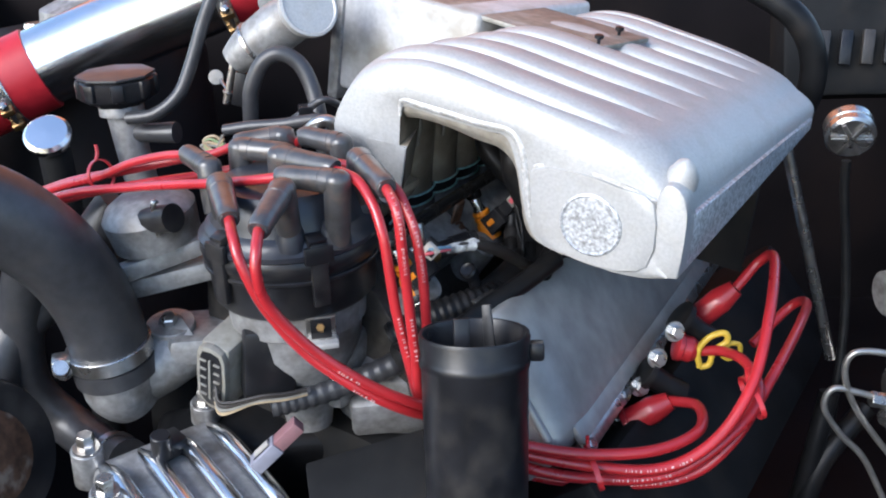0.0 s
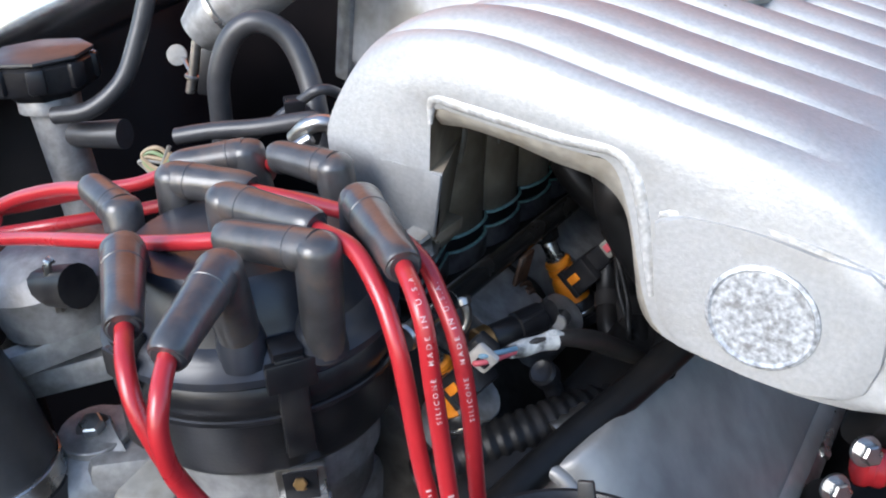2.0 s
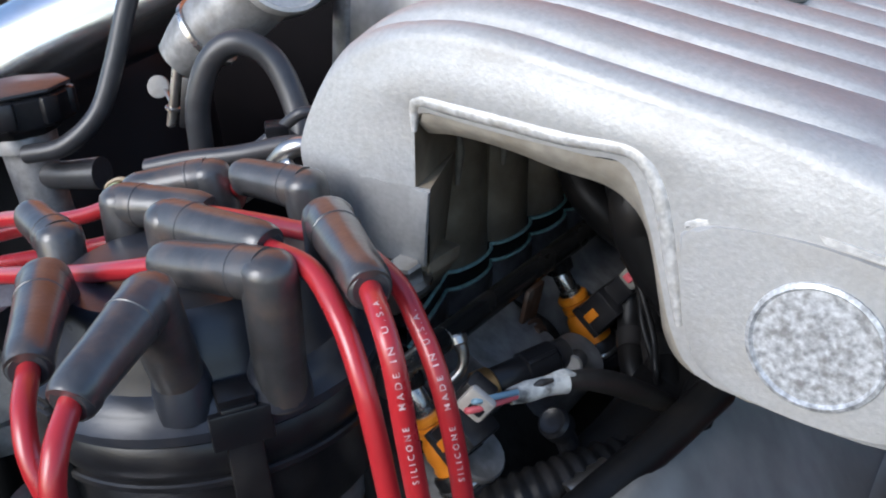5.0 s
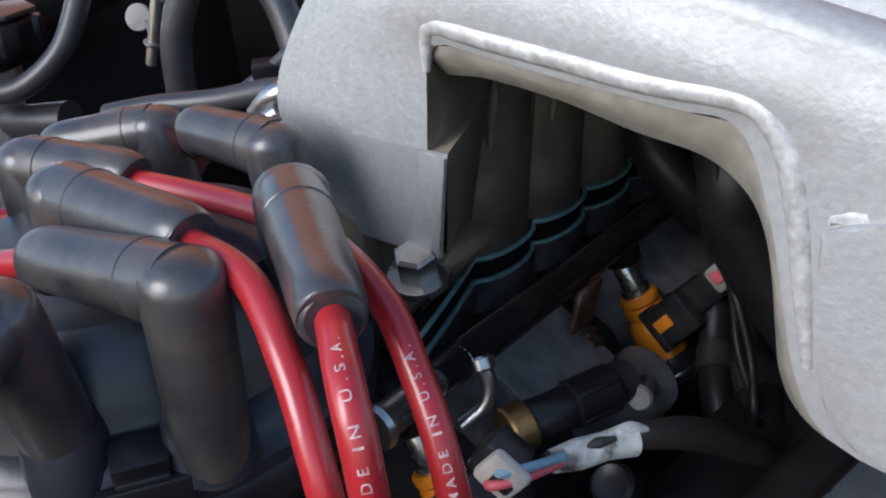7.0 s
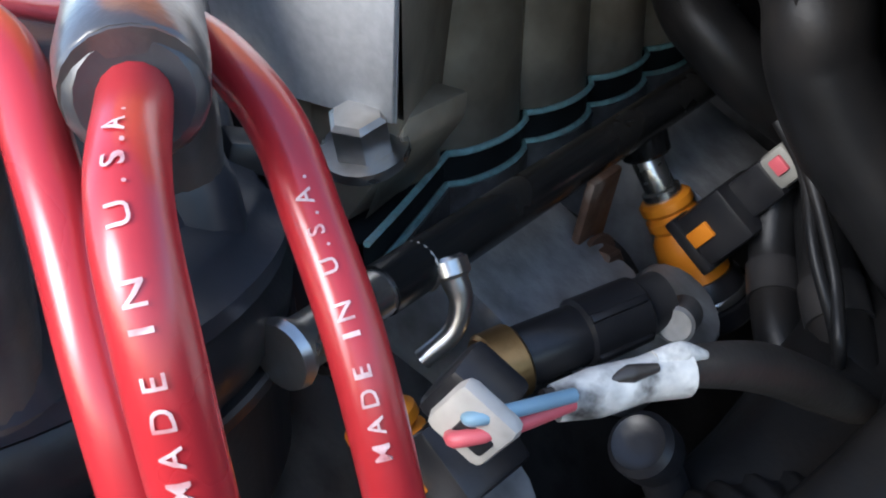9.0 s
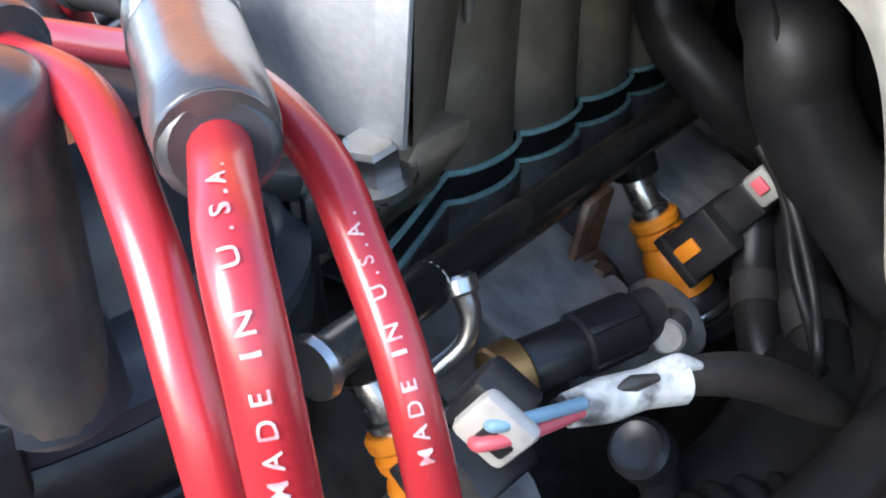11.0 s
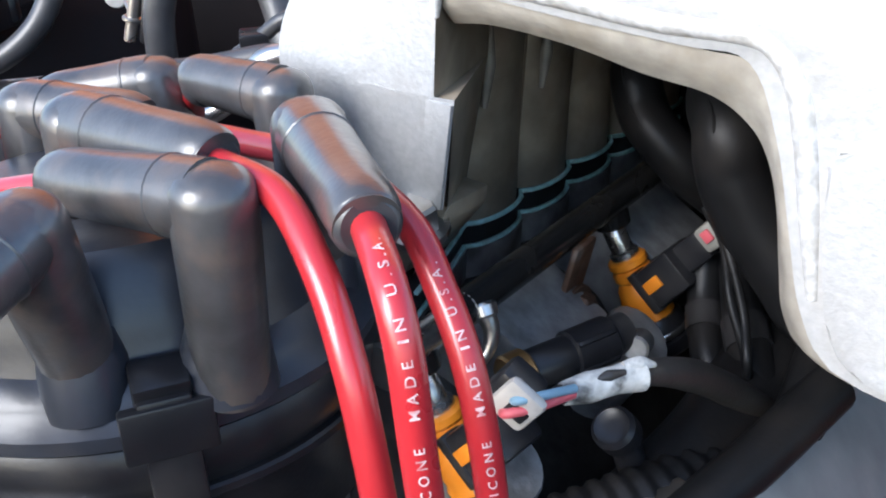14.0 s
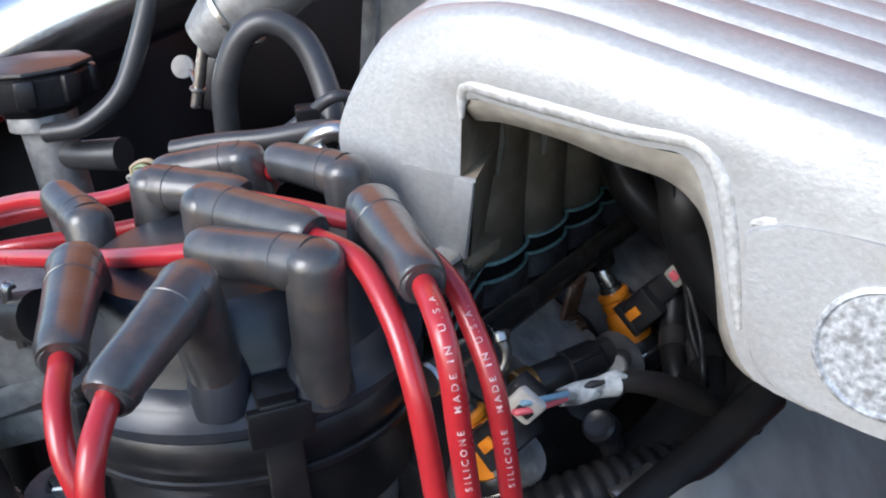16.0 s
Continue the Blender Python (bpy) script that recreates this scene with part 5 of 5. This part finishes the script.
# ======== driver's side of the bay ========
fb = thing("fuse_box", "black slotted plastic relay box on the inner fender", "fuse box", (0.36, 0.82, 0.97), WORLD)
part("case", box((0.14, 0.05, 0.10), at(0.36, 0.84, 0.985, -18, 0, 0), 0.006), BLACK, fb)
part("mount", box((0.26, 0.02, 0.03), at(0.53, 0.85, 0.95), 0.002), BLACK, fb)
for i in range(4):
    part("slot", box((0.010, 0.006, 0.030), at(0.322 + 0.019 * i, 0.806, 0.987, -18, 6, 0), 0.001), SLEEVE if i % 2 == 0 else PLASTIC, fb)
sv = thing("round_solenoid", "round silver metal capped solenoid with black lead", "solenoid", (0.304, 0.65, 0.95), WORLD)
part("can", lathe([(0.016, 0), (0.0185, 0.001), (0.0185, 0.008), (0.0172, 0.009), (0.0185, 0.010), (0.0185, 0.016), (0.0165, 0.018), (0.001, 0.018)], axis((0.306, 0.672, 0.958), (0.302, 0.64, 0.946)), 32), STEEL, sv)
for i in range(3):
    part("rib", box((0.030, 0.002, 0.003), axis((0.304, 0.6535, 0.951), (0.300, 0.62, 0.939)) @ at(0, 0, 0, 90, 0, 0) @ at(0, 0, 0, 0, 60 * i, 0), 0.0005), STEEL, sv)
part("lead", tube([(0.299, 0.645, 0.938), (0.300, 0.645, 0.915), (0.306, 0.64, 0.86), (0.308, 0.63, 0.80), (0.300, 0.61, 0.72)], 0.0036, 12), DIMRUB, sv)
rd = thing("prop_rod", "thin grey metal rod beside the intake", "rod", (0.28, 0.65, 0.86), WORLD)
part("bar", rod((0.256, 0.655, 0.950), (0.306, 0.645, 0.770), 0.0042), STEEL, rd)
hr = thing("heater_hose", "black rubber hose behind the intake manifold", "hose", (0.27, 0.72, 1.02), WORLD)
part("hose", tube([(0.21, 0.75, 1.065), (0.245, 0.73, 1.050), (0.275, 0.72, 1.028), (0.290, 0.72, 0.995), (0.288, 0.73, 0.955), (0.27, 0.76, 0.90)], 0.0105, 16), DIMRUB, hr)
ds = thing("dipstick", "yellow plastic dipstick handle ring", "dipstick", (0.18, 0.5, 0.85), WORLD)
part("ring", tube([(0.1715, 0.50, 0.846), (0.170, 0.50, 0.858), (0.1765, 0.50, 0.868), (0.186, 0.50, 0.871), (0.188, 0.50, 0.865), (0.180, 0.50, 0.858), (0.1775, 0.50, 0.848), (0.1715, 0.50, 0.846)], 0.0021, 12), YELLOW, ds)
part("knob", tube([(0.184, 0.500, 0.856), (0.190, 0.502, 0.862), (0.197, 0.504, 0.860), (0.197, 0.504, 0.853), (0.190, 0.502, 0.851), (0.185, 0.500, 0.855)], 0.0018, 12), YELLOW, ds)
for i, pts in enumerate(([(0.350, 0.60, 0.792), (0.329, 0.60, 0.800), (0.307, 0.60, 0.800), (0.302, 0.60, 0.783), (0.312, 0.60, 0.755), (0.330, 0.60, 0.728), (0.36, 0.60, 0.69)], [(0.34, 0.60, 0.757), (0.316, 0.60, 0.765), (0.295, 0.60, 0.769), (0.290, 0.60, 0.752), (0.305, 0.60, 0.728), (0.325, 0.60, 0.706), (0.345, 0.60, 0.668)])):
    bl = thing("brake_line", "bent bare metal brake line", "brake line", pts[2], WORLD, "brake lines")
    part("line", tube(pts, 0.0026, 10), LINE, bl)
    part("fitting", rod(pts[0], Vector(pts[0]) + Vector((-0.016, 0, 0.003)), 0.0062, seg=6), STEEL, bl)
mc = thing("proportioning_valve", "dull metal brake valve with fittings", "brake valve", (0.36, 0.62, 0.76), WORLD)
part("body", rod((0.345, 0.615, 0.768), (0.40, 0.62, 0.75), 0.016), STEEL, mc)
part("plug", hexbolt((0.348, 0.60, 0.745), (0.345, 0.585, 0.738), 0.011), STEEL, mc)
part("upper_body", rod((0.335, 0.63, 0.835), (0.38, 0.64, 0.835), 0.018), GREYM, mc)
for pts, r in (([(0.270, 0.60, 0.62), (0.284, 0.60, 0.70), (0.296, 0.61, 0.76)], 0.009), ([(0.275, 0.59, 0.64), (0.293, 0.60, 0.70), (0.33, 0.62, 0.74)], 0.010)):
    bh = thing("loom_hose", "black loom hose beside the brake lines", "hose", pts[0], WORLD)
    part("hose", tube(pts, r * 0.85, 14), DIMRUB, bh)

# hood propped open over the bay
hood = thing("hood", "orange-red hood panel propped open above the engine", "hood", (0, 1.35, 1.1), WORLD)
part("panel", box((1.52, 1.25, 0.03), at(0, 1.36, 1.63, -76, 0, 0), 0.01), HOODP, hood)


# ======== printing on the leads ========
def print_on(lead, pts, r, text, start, size, toward):
    """Letters bent round a lead; they read against the lead's run."""
    cu = bpy.data.curves.new("letters", "FONT")
    cu.body, cu.size, cu.align_y, cu.resolution_u = text, size, "CENTER", 3
    cu.space_character = 1.7
    cu.offset = size * 0.012
    ob = new("letters", cu)
    bpy.context.view_layer.update()
    me = bpy.data.meshes.new_from_object(ob.evaluated_get(bpy.context.evaluated_depsgraph_get()))
    bpy.data.objects.remove(ob)
    bm = bmesh.new()
    bm.from_mesh(me)
    bmesh.ops.subdivide_edges(bm, edges=[e for e in bm.edges if e.calc_length() > size * 0.3], cuts=1)
    path = smooth_path(pts, 10)[::-1]
    acc = [0.0]
    for p, q in zip(path, path[1:]):
        acc.append(acc[-1] + (q - p).length)
    for v in bm.verts:
        s = acc[-1] - start + v.co.x
        i = max(0, min(len(path) - 2, int(np.searchsorted(acc, s)) - 1))
        f = (s - acc[i]) / (acc[i + 1] - acc[i])
        p = path[i].lerp(path[i + 1], f)
        T = (path[min(i + 2, len(path) - 1)] - path[max(i - 1, 0)]).normalized()
        N = Vector(toward)
        N = (N - T * N.dot(T)).normalized()
        th = 0.95 * v.co.y / r
        v.co = p + (N * math.cos(th) + N.cross(T) * math.sin(th)) * (r + 0.00012)
    tagged(part("printing", bm, WHITE, lead, "white printed letters", smooth=False), "white printed letters", kind="stuff")


FRONT = (0.25, -0.85, 0.45)
for k, first in ((1, 0.0335), (2, 0.1180)):
    print_on(leads[k], LEADS[k], 0.0028, "MADE IN U.S.A.", first, 0.0022, FRONT)
    print_on(leads[k], LEADS[k], 0.0028, "SILICONE", first + 0.0190, 0.0022, FRONT)


def bars_on(lead, pts, r, start, count, size, toward):
    """Printing too small to read: short bars along a lead."""
    path = smooth_path(pts, 10)
    acc = [0.0]
    for p, q in zip(path, path[1:]):
        acc.append(acc[-1] + (q - p).length)
    bm = bmesh.new()
    for k in range(count):
        s = start + k * size * (0.86 + 0.06 * math.sin(k * 2.3))
        if k % 9 in (4, 6):
            continue
        i = max(0, min(len(path) - 2, int(np.searchsorted(acc, s)) - 1))
        p = path[i].lerp(path[i + 1], (s - acc[i]) / (acc[i + 1] - acc[i]))
        T = (path[i + 1] - path[i]).normalized()
        N = Vector(toward)
        N = (N - T * N.dot(T)).normalized()
        m = Matrix((T, N.cross(T), N)).transposed().to_4x4()
        m.translation = p + N * (r - 0.0001)
        box((size * (0.32 + 0.14 * math.sin(k * 5.1)), size * (0.66 + 0.12 * math.cos(k * 3.7)), 0.0005), m, 0, bm)
    tagged(part("printing", bm, WHITE, lead, "white illegible printing", smooth=False), kind="stuff")


bars_on(leads[1], LEADS[1], 0.0028, 0.078, 14, 0.0022, FRONT)
bars_on(leads[0], LEADS[0], 0.0028, 0.096, 14, 0.0020, FRONT)
bars_on(leads[4], LEADS[4], 0.0033, 0.095, 9, 0.0018, (0.1, -0.9, -0.2))
bars_on(leads[3], LEADS[3], 0.0033, 0.118, 9, 0.0018, (0.1, -0.9, -0.3))
for k, (first, many) in enumerate(((0.110, 22), (0.125, 18), (0.100, 20))):
    bars_on(loops[k], LOOPS[k], 0.0034, first, many, 0.0021, (0.2, -0.85, 0.35))
